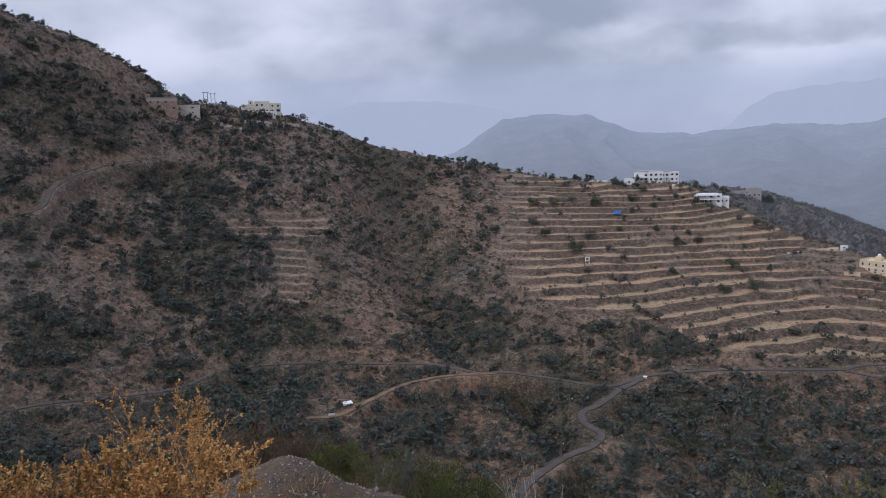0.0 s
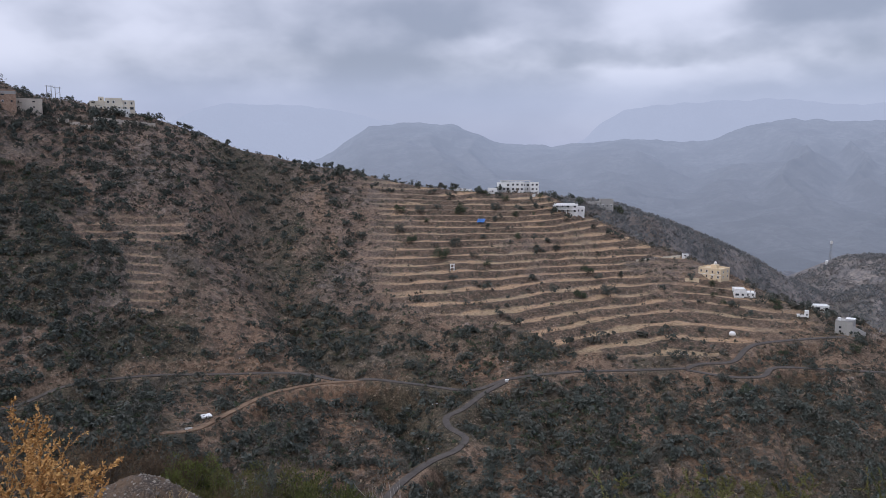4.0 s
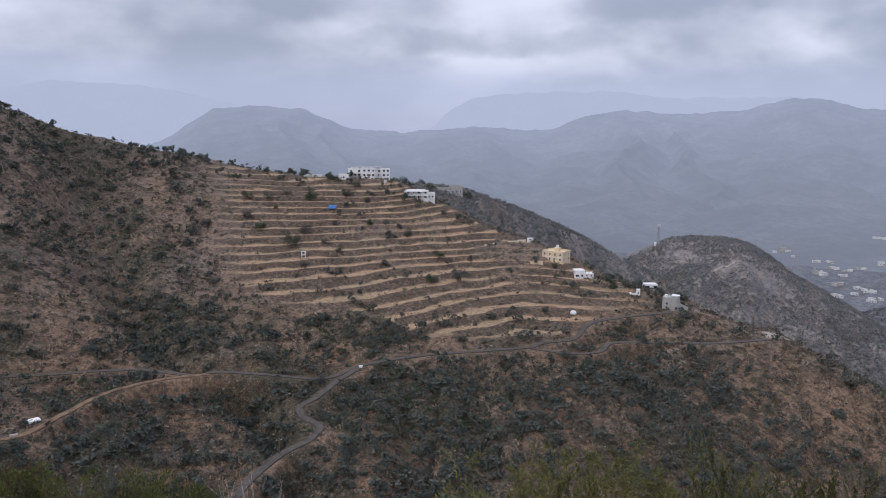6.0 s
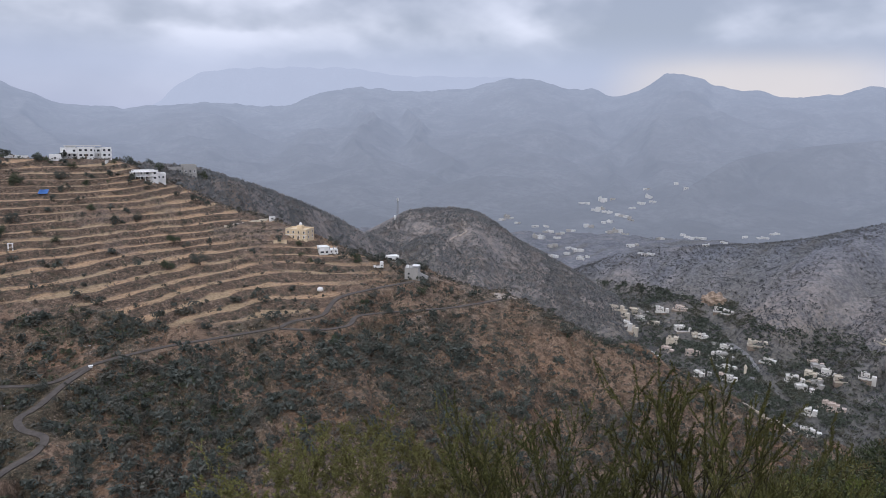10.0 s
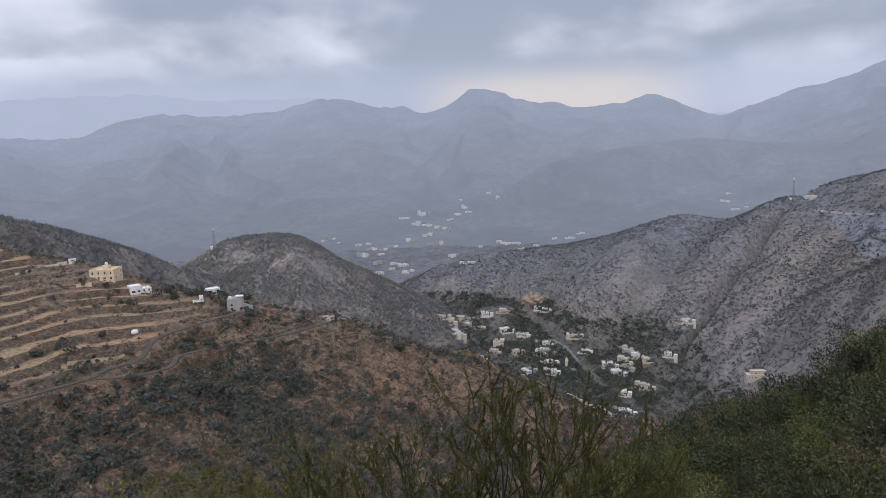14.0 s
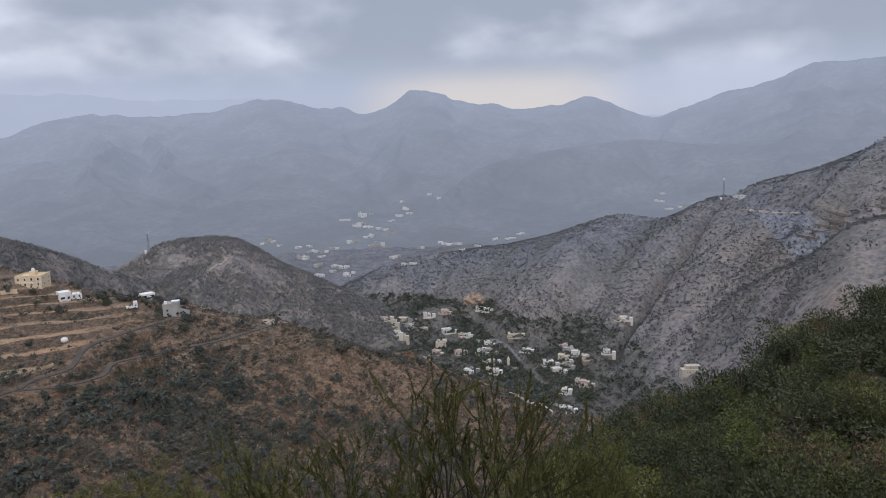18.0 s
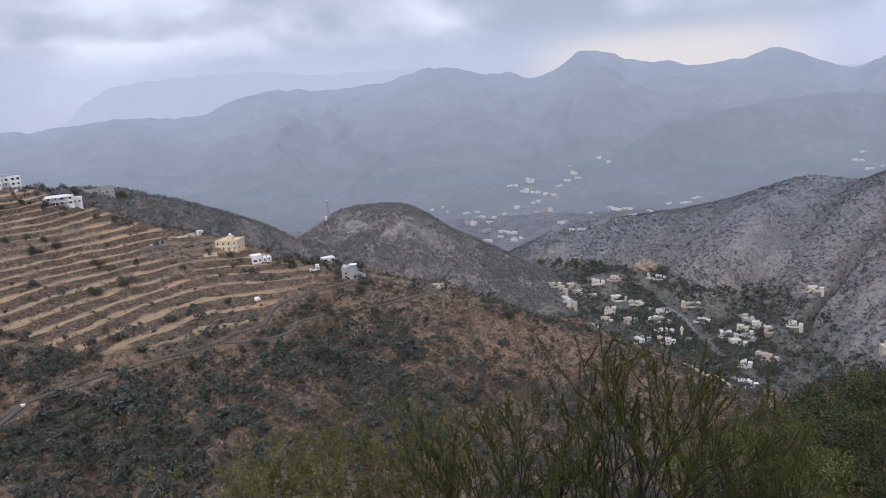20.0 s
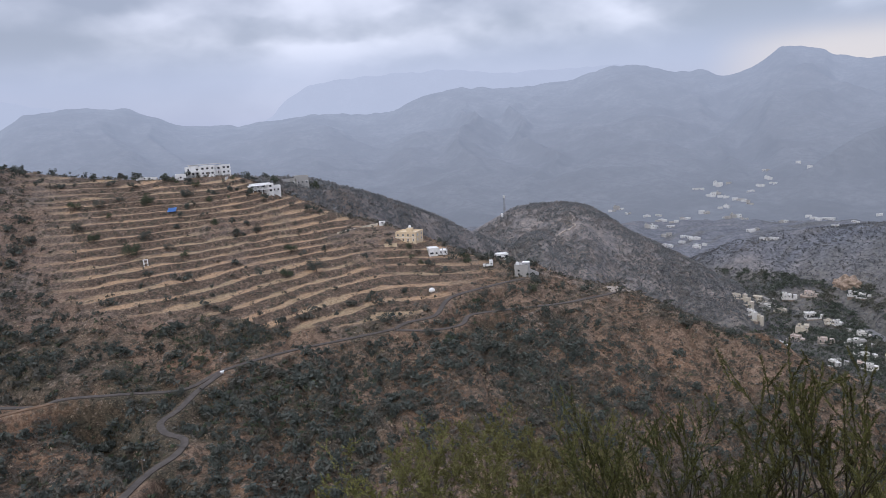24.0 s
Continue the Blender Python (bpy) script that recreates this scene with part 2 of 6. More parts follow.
ASPHALT = material("old_asphalt", lambda t: (t.mix(t.step(t.noise(0.5, 5, 0.65), 0.3, 0.7), (0.052, 0.044, 0.038), (0.088, 0.074, 0.062)), t.noise(6, 3), 0.03), 0.75, 0, 0.3)
DIRT = material("dirt_track", lambda t: (t.mix(t.step(t.noise(0.4, 5, 0.65), 0.3, 0.7), (0.12, 0.078, 0.05), (0.21, 0.14, 0.092)), t.noise(3, 4), 0.06), 0.95)
SCRUB = material("scrub_leaves", leafy((0.07, 0.07, 0.058), (0.10, 0.093, 0.077), (0.17, 0.15, 0.122), (0.14, 0.115, 0.093)), 0.85)
LUSH = material("green_leaves", leafy((0.036, 0.052, 0.034), (0.054, 0.07, 0.042), (0.10, 0.118, 0.066), (0.07, 0.073, 0.05)), 0.8)
# scrub leaves for the valley, with the haze mixed into their colour
HAZED_LEAVES = material("hazed_valley_leaves", leafy((0.08, 0.088, 0.096), (0.102, 0.108, 0.115), (0.15, 0.149, 0.148), (0.135, 0.126, 0.118), 0.1), 0.9)
HILL_BUSH = material("hill_bush_leaves", leafy((0.05, 0.06, 0.055), (0.068, 0.078, 0.068), (0.11, 0.118, 0.096), (0.09, 0.084, 0.07)), 0.85)
GROVE = material("grove_leaves", leafy((0.05, 0.062, 0.05), (0.068, 0.08, 0.064), (0.105, 0.115, 0.09), (0.092, 0.09, 0.07), 0.1), 0.9)
DRY = material("dry_brush", leafy((0.105, 0.078, 0.058), (0.135, 0.097, 0.066), (0.20, 0.148, 0.10), (0.09, 0.07, 0.056)), 0.9)


PALE_TUFT = material("straw_tufts", leafy((0.20, 0.155, 0.105), (0.26, 0.20, 0.135), (0.34, 0.27, 0.19), (0.17, 0.125, 0.085)), 0.9)
DARK_TUFT = material("dark_tufts", leafy((0.056, 0.057, 0.047), (0.076, 0.074, 0.06), (0.125, 0.116, 0.094), (0.10, 0.084, 0.068)), 0.9)


def plaster(colour, dirt=(0.5, 0.46, 0.4)):
    def build(t):
        stain = t.step(t.noise(0.5, 5, 0.65, (1, 1, 0.25)), 0.52, 0.75)
        return t.mix(t.math("MULTIPLY", stain, 0.4), t.mix(t.step(t.noise(3, 4), 0.3, 0.7), colour, tuple(v * 0.88 for v in colour)), tuple(v * d for v, d in zip(colour, dirt))), t.noise(4, 4), 0.01
    return build


WHITE = material("white_plaster", plaster((0.76, 0.76, 0.74), (0.55, 0.52, 0.48)), 0.85)
CREAM = material("cream_plaster", plaster((0.66, 0.53, 0.36)), 0.85)
BEIGE = material("pale_yellow_plaster", plaster((0.66, 0.60, 0.49)), 0.85)
GREY = material("bare_concrete", plaster((0.36, 0.35, 0.33)), 0.9)
RED_STONE = material("reddish_stone", lambda t: (t.mix(t.step(t.noise(0.9, 5, 0.7), 0.3, 0.7), (0.24, 0.155, 0.11), (0.40, 0.28, 0.205)), t.cells(2.2)[0], 0.08), 0.95)
STONE = material("rough_stone", lambda t: (t.mix(t.step(t.noise(1.2, 5, 0.7), 0.3, 0.7), (0.15, 0.12, 0.095), (0.30, 0.245, 0.20)), t.cells(2.2)[0], 0.08), 0.95)
GLASS = material("dark_window_glass", lambda t: (t.mix(t.chance(), (0.02, 0.025, 0.03), (0.045, 0.05, 0.055)), None, 0), 0.15, 0, 0.5)
STEEL = material("galvanised_steel", lambda t: (t.mix(t.noise(2, 4), (0.2, 0.2, 0.2), (0.36, 0.36, 0.36)), None, 0), 0.5, 0.6)
WOOD = material("weathered_pole_wood", lambda t: (t.mix(t.noise(3, 4, 0.6, (1, 1, 0.1)), (0.10, 0.075, 0.055), (0.2, 0.16, 0.12)), None, 0), 0.9)
BARK = material("grey_brown_bark", lambda t: (t.mix(t.noise(30, 4, 0.7), (0.05, 0.04, 0.032), (0.13, 0.105, 0.085)), t.noise(60, 4), 0.004), 0.95)
TARP = material("blue_tarpaulin", lambda t: (t.mix(t.noise(1.0, 4), (0.07, 0.2, 0.5), (0.14, 0.32, 0.68)), None, 0), 0.5)


def bush_leaves(a, b, c):
    """Leaves of the bushes near the viewpoint: blade by blade, and a shade of its own for every bush."""
    def build(t):
        col = t.mix(t.island(), a, b)
        col = t.mix(t.math("MULTIPLY", t.chance(), 0.7), col, t.mix(t.island(), c, b))
        tone = t.math("FRACT", t.math("MULTIPLY", t.chance(), 7.31))
        return t.mix(t.math("MULTIPLY", t.math("SUBTRACT", 1.0, tone), 0.6), col, t.mix(0.55, col, (0.0, 0.0, 0.0))), None, 0
    return build


GREEN_BUSH = material("bush_green", bush_leaves((0.03, 0.04, 0.011), (0.128, 0.155, 0.035), (0.13, 0.112, 0.04)), 0.65, 0, 0.25)
OLIVE_BUSH = material("bush_olive", bush_leaves((0.06, 0.066, 0.022), (0.19, 0.19, 0.058), (0.15, 0.12, 0.048)), 0.7, 0, 0.2)
DARK_BUSH = material("bush_dark", bush_leaves((0.018, 0.026, 0.011), (0.06, 0.077, 0.027), (0.06, 0.056, 0.027)), 0.6, 0, 0.3)
BROWN_BUSH = material("bush_brown", bush_leaves((0.07, 0.047, 0.031), (0.18, 0.12, 0.07), (0.10, 0.08, 0.055)), 0.85)
GOLD_BUSH = material("withered_leaves", bush_leaves((0.22, 0.105, 0.035), (0.68, 0.40, 0.145), (0.42, 0.20, 0.07)), 0.8)
SILVER_BUSH = material("silver_leaves", bush_leaves((0.10, 0.12, 0.095), (0.24, 0.26, 0.21), (0.15, 0.17, 0.13)), 0.7)
STRAW = material("dry_grass", bush_leaves((0.26, 0.17, 0.075), (0.55, 0.41, 0.20), (0.42, 0.27, 0.12)), 0.85)

# ---- the lie of the land: bearings in degrees from the first view, metres from the camera ----
def lattice(ix, iy, seed):
    h = (ix.astype(np.int64) * 374761393 + iy.astype(np.int64) * 668265263 + seed * 974711) & 0xFFFFFFFF
    h = ((h ^ (h >> 13)) * 1274126177) & 0xFFFFFFFF
    return ((h ^ (h >> 16)) & 0xFFFF) / 65535.0


def grain(x, y, seed=0):
    """Smooth noise from -1 to 1 with cells of size 1."""
    ix, iy = np.floor(x), np.floor(y)
    fx, fy = x - ix, y - iy
    fx, fy = fx * fx * (3 - 2 * fx), fy * fy * (3 - 2 * fy)
    a, b = lattice(ix, iy, seed), lattice(ix + 1, iy, seed)
    c, d = lattice(ix, iy + 1, seed), lattice(ix + 1, iy + 1, seed)
    return 2 * ((a + (b - a) * fx) + ((c + (d - c) * fx) - (a + (b - a) * fx)) * fy) - 1


def layers(x, y, size, octaves=4, seed=0, gain=0.5):
    total, weight = 0, 1.0
    for k in range(octaves):
        total = total + weight * grain(x / size * 2 ** k + 17.3 * k, y / size * 2 ** k - 9.1 * k, seed + k)
        weight *= gain
    return total


def smooth(v, lo, hi):
    s = np.clip((v - lo) / (hi - lo), 0, 1)
    return s * s * (3 - 2 * s)


def curve(knots):
    """A monotone smooth curve through (x, value) knots; flat beyond the ends."""
    k = np.array(knots, float)
    xs, ys = k[:, 0], k[:, 1]
    h, d = np.diff(xs), np.diff(ys) / np.diff(xs)
    m = np.zeros(len(xs))
    keep = d[:-1] * d[1:] > 0
    m[1:-1][keep] = 2 * (d[:-1] * d[1:])[keep] / (d[:-1] + d[1:])[keep]

    def at(x):
        x = np.clip(x, xs[0], xs[-1])
        i = np.clip(np.searchsorted(xs, x, "right") - 1, 0, len(h) - 1)
        s = (x - xs[i]) / h[i]
        return (ys[i] * (1 + 2 * s) * (1 - s) ** 2 + m[i] * h[i] * s * (1 - s) ** 2 + ys[i + 1] * s * s * (3 - 2 * s) + m[i + 1] * h[i] * s * s * (s - 1))
    return at


def line(rows):
    """A line across the land from rows of (bearing, distance, elevation): its distance and height at any bearing."""
    far, rise = curve([(a, r) for a, r, e in rows]), curve([(a, e) for a, r, e in rows])
    return lambda az: (far(az), EYE + far(az) * np.tan(np.radians(rise(az))))


FLOOR = -200.0
SHOULDER = line([(-150, 20, 20), (-90, 20, -8), (-60, 20, -22), (-30, 18, -24.5), (-12, 18, -25.5), (-4, 18, -27.5), (4, 20, -30), (14, 20, -31.5), (54, 20, -31), (62, 22, -30),
                 (68, 30, -28), (74, 50, -25.8), (80, 60, -22.3), (86, 66, -19.3), (94, 72, -14.2), (120, 80, -6), (150, 60, 10), (210, 20, 20)])
BANK = line([(-150, 8, 5), (-90, 8, -20), (-60, 8, -27), (-19, 8, -27.5), (-10, 8, -32), (-4, 8, -36), (110, 8, -36), (130, 8, -15), (150, 8, 0), (210, 8, 5)])
RAVINE = line([(-150, 60, 22), (-90, 110, -12), (-60, 125, -24), (-30, 130, -30), (4, 140, -31.5), (28, 150, -32), (44, 155, -33.5), (60, 165, -34.5), (76, 170, -35.5), (94, 200, -35), (120, 180, -20), (150, 90, 12), (210, 60, 22)])
LOWER = line([(-150, 110, 24), (-90, 180, 0), (-60, 185, -16), (-30, 185, -22.5), (-12, 198, -21), (-4, 200, -21.6), (4, 175, -25.8), (12, 195, -23), (20, 195, -24), (36, 205, -23.2),
              (44, 212, -24), (52, 225, -24.5), (60, 235, -25), (68, 225, -27.2), (76, 215, -29.4), (94, 235, -34), (120, 230, -18), (150, 120, 14), (210, 110, 24)])
ROADSIDE = line([(-150, 170, 25), (-90, 235, 6), (-60, 232, -12), (-30, 235, -16.8), (-20, 244, -17.1), (-12, 255, -16.4), (-4, 253, -16.9), (4, 239, -17.8), (12, 238, -18.5), (20, 250, -17.2),
                 (28, 265, -16.4), (36, 277, -15.6), (44, 295, -14.8), (52, 280, -18), (60, 274, -20.3), (68, 258, -23), (76, 245, -25.6), (94, 262, -31), (120, 270, -16), (150, 180, 16), (210, 170, 25)])
MIDDLE = line([(-150, 250, 26), (-90, 330, 12), (-60, 330, 2), (-30, 330, -3.4), (-20, 335, -4.6), (-12, 335, -5.2), (-4, 335, -7.6), (4, 330, -9.3), (12, 325, -9.6), (20, 325, -10.2), (28, 318, -11.6),
               (36, 306, -12.9), (44, 309, -13.8), (52, 295, -15.9), (60, 288, -19.0), (68, 273, -21.7), (76, 256, -24.2), (94, 272, -30), (120, 300, -14), (150, 260, 18), (210, 250, 26)])
CREST = line([(-150, 340, 26), (-90, 420, 20), (-45, 410, 14), (-29.7, 400, 9.2), (-27.8, 404, 8.6), (-25.5, 410, 7.8), (-23.5, 414, 6.8), (-21.4, 418, 5.4), (-19.6, 421, 4.1), (-17.8, 423, 3.4), (-16.5, 424, 3.25), (-14.2, 424, 2.85),
              (-11.8, 425, 2.35), (-9.3, 427, 1.6), (-6.8, 429, 0.7), (-4.3, 431, -0.3), (-1.9, 430, -0.8), (3.5, 425, -1.9), (9.5, 418, -3.0), (14, 412, -3.4), (17.8, 405, -3.5), (21.2, 398, -4.9),
              (25.9, 378, -7.1), (29.6, 360, -8.3), (32.2, 350, -9.5), (35.6, 338, -10.7)] +
             [(38.3, 328, -11.3), (41, 321, -12.2), (44.2, 318, -13.1), (47.3, 315, -13.7), (49.7, 312, -14.5), (53.9, 306, -16.3), (58.4, 300, -17.8), (62.9, 293, -19.4), (67.4, 284, -20.9), (71.8, 273, -22.3),
              (76, 264, -23.6), (94, 280, -29), (120, 360, -12), (150, 360, 20), (210, 340, 26)])
# ridges beyond the first hill: (bearing, distance, elevation) of the crest, slope towards the camera, slope away
RIDGES = [
    (line([(10, 440, -4.2), (17, 430, -3.7), (19.4, 436, -3.9), (23, 455, -4.2), (25.9, 480, -5.0), (28.4, 520, -5.85), (30.1, 545, -6.5), (32.7, 590, -7.55), (34.5, 615, -8.4), (36.3, 635, -9.25), (41, 690, -11.5), (48, 720, -15)]), 0.62, 0.5),
    (line([(28, 820, -12), (33, 810, -10.2), (36.1, 800, -8.9), (38, 800, -7.9), (39.5, 795, -7.2), (41.4, 790, -7.05), (43, 780, -7.1), (44.4, 775, -7.35), (45.8, 770, -8.0), (47.8, 755, -9.4), (50.2, 740, -10.6),
           (52.3, 725, -11.8), (54, 710, -12.75), (55.8, 690, -13.8), (58.5, 650, -17), (64, 620, -20)]), 0.55, 0.5),
    (line([(34, 640, -15), (37, 655, -12.2), (39, 670, -10.3), (40.6, 680, -9.35), (41.6, 690, -9.25), (43, 705, -9.8), (45.5, 700, -11.6), (48.5, 680, -14), (52, 640, -17)]), 0.6, 0.5),
    (line([(49, 960, -14), (52.4, 940, -11.5), (54.1, 925, -10.8), (55.9, 915, -10.0), (58.6, 905, -9.5), (62, 900, -9.1), (65.2, 900, -8.7), (69, 905, -7.9), (71.8, 915, -7.0), (74, 925, -6.45), (76.9, 930, -6.75), (78.9, 930, -6.1),
           (80.7, 930, -5.2), (81.7, 925, -5.1), (82.8, 925, -5.8), (83.6, 920, -4.2), (86.8, 905, -3.3), (89.4, 895, -2.3), (91.1, 885, -1.5), (92.4, 880, -0.8), (96, 880, -0.6), (110, 870, 2), (140, 860, 6)]), 0.42, 0.4),
    (line([(64, 560, -22), (70, 590, -19.6), (73, 600, -18.2), (76.2, 610, -16.4), (79, 620, -14.4), (81.9, 620, -12.5), (84.2, 615, -10.9), (87.2, 605, -9.3), (90.3, 590, -6.7), (93.5, 570, -6.0), (100, 560, -3), (140, 560, 4)]), 0.40, 0.4),
    (line([(50, 1500, -11), (54, 1480, -9.5), (57.3, 1520, -7.5), (60.5, 1700, -4.7), (64, 1950, -2.5), (67.5, 2100, -1.7), (71.8, 2200, -1.1), (75.2, 2250, -0.8), (78.1, 2250, -1.1), (84, 2300, -1.9), (92, 2300, -1), (120, 2300, 2)]), 0.5, 0.4),
]
SKYLINE = line([(-90, 3300, 2), (-8, 3300, -3), (1.3, 3250, -0.6), (3.4, 3250, 0.8), (5, 3250, 1.6), (8, 3250, 1.9), (10.9, 3250, 1.9), (12.6, 3250, 1.3), (15.3, 3250, 0.4), (19.2, 3250, 0.2), (23.9, 3250, 0.7),
                (29.4, 3250, 0.5), (32.2, 3250, 1.4), (35.7, 3300, 2.1), (39.1, 3300, 1.9), (42.4, 3300, 2.0)] +
               [(47.2, 3300, 2.9), (49.2, 3300, 2.8), (52.1, 3300, 2.1), (52.9, 3300, 2.3), (54.4, 3300, 1.75), (56.8, 3300, 2.4), (58.5, 3300, 3.4), (60.7, 3300, 3.1), (61.7, 3300, 2.5), (64.5, 3300, 2.2), (66.3, 3300, 1.8)] +
               [(69.7, 3300, 2.0), (71.8, 3300, 2.5), (74.4, 3300, 1.5), (76.4, 3300, 0.8), (78.5, 3300, 1.5), (80.8, 3300, 2.2), (83.9, 3300, 2.9), (87.5, 3300, 4.1), (93.1, 3300, 4.2), (140, 3300, 5), (270, 3300, 2)])
BEYOND = line([(-90, 4300, 1), (-20, 4300, -1), (-10.2, 4300, 1.6), (-7.7, 4300, 2.8), (-5.2, 4300, 3.3), (-1.8, 4300, 3.3), (6, 4300, 2.2), (17.4, 4300, -0.9), (20.9, 4300, 0.6), (23, 4300, 2.3), (25.1, 4300, 3.1),
               (29, 4300, 3.4), (34, 4300, 3.5), (40, 4300, 3.0), (46, 4300, 3.1), (52, 4300, 2.0), (60, 4300, 1), (140, 4300, 1), (270, 4300, 1)])

# roads: (bearing, elevation, distance)
ROADS = {
    "road": (0.95, ASPHALT, [(-34, -17.0, 228), (-29.9, -16.8, 235), (-21.3, -17.2, 243), (-17.2, -16.3, 250), (-12, -16.3, 255), (-6.8, -16.7, 255), (-1.4, -17, 250), (2.7, -17.8, 240), (4.6, -17.7, 238), (8.7, -18.2, 236),
                           (12.8, -18.6, 236), (15.8, -17.7, 242), (20.5, -17, 251), (24.9, -16.6, 259), (29.3, -16.1, 267)]),
    "upper_road": (1.05, ASPHALT, [(29.3, -16.1, 267), (30.2, -15.7, 271), (32.5, -15.3, 275), (33.4, -14.3, 284), (34.4, -13.8, 290), (37.2, -13.2, 300), (39.7, -12.75, 307)]),
    "spur_road": (0.95, ASPHALT, [(29.3, -16.2, 266), (32.3, -16.4, 264), (34.6, -16.1, 267), (35.4, -15.4, 275), (38.4, -15.1, 281), (42.9, -14.7, 293), (47.1, -13.9, 310)]),
    "bend_road": (1.05, ASPHALT, [(15.5, -17.9, 240), (13.8, -18.8, 232), (12.1, -20, 222), (10.8, -20.6, 216), (11, -21.4, 208), (12.3, -22.1, 202), (11.6, -23, 195), (9.4, -23.9, 187), (6.7, -25.6, 172), (5.2, -27.2, 160)]),
    "dirt_track": (0.9, DIRT, [(-11.4, -20.4, 200), (-8.7, -20.4, 203), (-6, -19.4, 215), (-3.2, -18.4, 228), (0.4, -17.9, 236), (4.1, -17.8, 238)]),
    "hill_road": (1.2, ASPHALT, [(-34, -4.8, 318), (-31, -4.2, 322), (-28.6, -3.6, 326), (-27.8, -2.4, 334), (-26.5, -1.6, 342), (-23.8, -0.8, 352), (-20, -0.4, 362)]),
}


def spot(az, r, el):
    return Vector((r * math.sin(radians(az)), r * math.cos(radians(az)), EYE + r * math.tan(radians(el))))


def glide(points, step=2.0):
    """Points at even steps on a Catmull-Rom line."""
    pts = [points[0] * 2 - points[1], *points, points[-1] * 2 - points[-2]]
    found = []
    for a, b, c, d in zip(pts, pts[1:], pts[2:], pts[3:]):
        n = max(2, int((c - b).length / step))
        for i in range(n):
            s = i / n
            found.append(0.5 * (2 * b + (c - a) * s + (2 * a - 5 * b + 4 * c - d) * s * s + (3 * b - a - 3 * c + d) * s ** 3))
    return found + [points[-1].copy()]


ROAD_LINES = {name: glide([spot(a, r, e) for a, e, r in rows]) for name, (half, mat, rows) in ROADS.items()}
ROAD_SEGMENTS = np.array([(*p, *q, ROADS[name][0]) for name, pts in ROAD_LINES.items() for p, q in zip(pts, pts[1:])])

TERRACE_FOOT = curve([(-2, -7), (4, -10.2), (9, -12.6), (14, -13.4), (18, -14.6), (22, -15.6), (31, -15.3), (35, -13.6), (39, -12.6)])
# bare scree and slips: (bearing, elevation, width in degrees, height in degrees)
SCREES = [(-25.5, -7.5, 0.5, 2.2), (-23.2, -10.2, 0.4, 2.0), (-19.3, -14.6, 0.8, 1.1), (0.9, -4.6, 0.5, 1.6), (1.8, -7.2, 0.4, 1.2), (10.0, -15.4, 0.9, 1.3), (12.9, -23.2, 1.5, 0.9), (9.2, -24.9, 1.6, 0.8), (-8.8, -18.9, 0.8, 0.5),
          (-8.0, -21.4, 1.0, 0.8), (33.5, -19.2, 0.35, 1.6), (36.6, -21.5, 0.3, 1.5), (26.5, -20.5, 0.5, 0.5), (20.5, -16.3, 2.5, 0.25), (45.0, -16.5, 0.3, 1.4), (56.0, -19.5, 0.5, 1.3), (62.5, -22.2, 0.6, 1.2), (-15.2, -3.2, 0.4, 1.3), (-6.5, -12.6, 1.0, 1.4)]
TERRACE_STEP = 2.55
# thickets, and slopes of bare red soil: (bearing, elevation, width in degrees, height in degrees)
THICKETS = [(21.4, -21.5, 6.0, 3.6), (17.2, -19.6, 2.4, 1.6), (3.4, -15.2, 2.2, 1.6), (0.2, -13.6, 2.2, 1.5), (13.1, -15.0, 4.0, 1.2), (24.3, -14.9, 2.8, 0.8), (-13.6, -13.6, 3.0, 1.8), (-3.5, -22.2, 4.0, 2.4), (33.1, -17.3, 1.3, 1.1),
            (35.2, -18.6, 1.5, 1.1), (37.3, -16.7, 0.9, 1.1), (-19.4, -8.6, 4.6, 4.2), (-28.7, -12.2, 3.4, 2.4), (-20.0, -2.4, 4.0, 1.5), (-15.7, -14.4, 3.4, 1.6), (28.7, -22.6, 2.0, 1.5), (-24.0, 1.5, 3.0, 2.0), (43.5, -19.0, 1.0, 2.6), (-28.0, 4.0, 4.0, 2.6), (-31.0, -3.0, 3.0, 3.0), (-25.0, -5.5, 3.0, 2.0),
            (-13.5, -22.5, 5.0, 2.6), (-13.0, -18.4, 3.0, 0.8), (5.5, -19.5, 2.0, 1.5), (-20.5, -17.0, 3.0, 1.6)]
BARE = [(-10.0, -10.4, 2.6, 3.0), (-6.4, -13.1, 3.0, 1.8), (10.9, -16.0, 1.2, 0.8), (-7.8, -20.5, 3.0, 0.9), (13.2, -24.8, 2.4, 1.0), (8.6, -12.6, 4.0, 1.0), (27.5, -16.9, 3.0, 0.5), (31.0, -18.5, 1.2, 1.6), (47.5, -17.5, 2.0, 2.6),
        (56.5, -20.0, 2.6, 2.0), (34.5, -13.2, 4.0, 1.8), (41.0, -14.2, 3.5, 1.2), (22.0, -16.6, 5.0, 0.5), (0.6, -6.2, 1.6, 2.6), (-26.3, -7.6, 1.4, 3.0)]


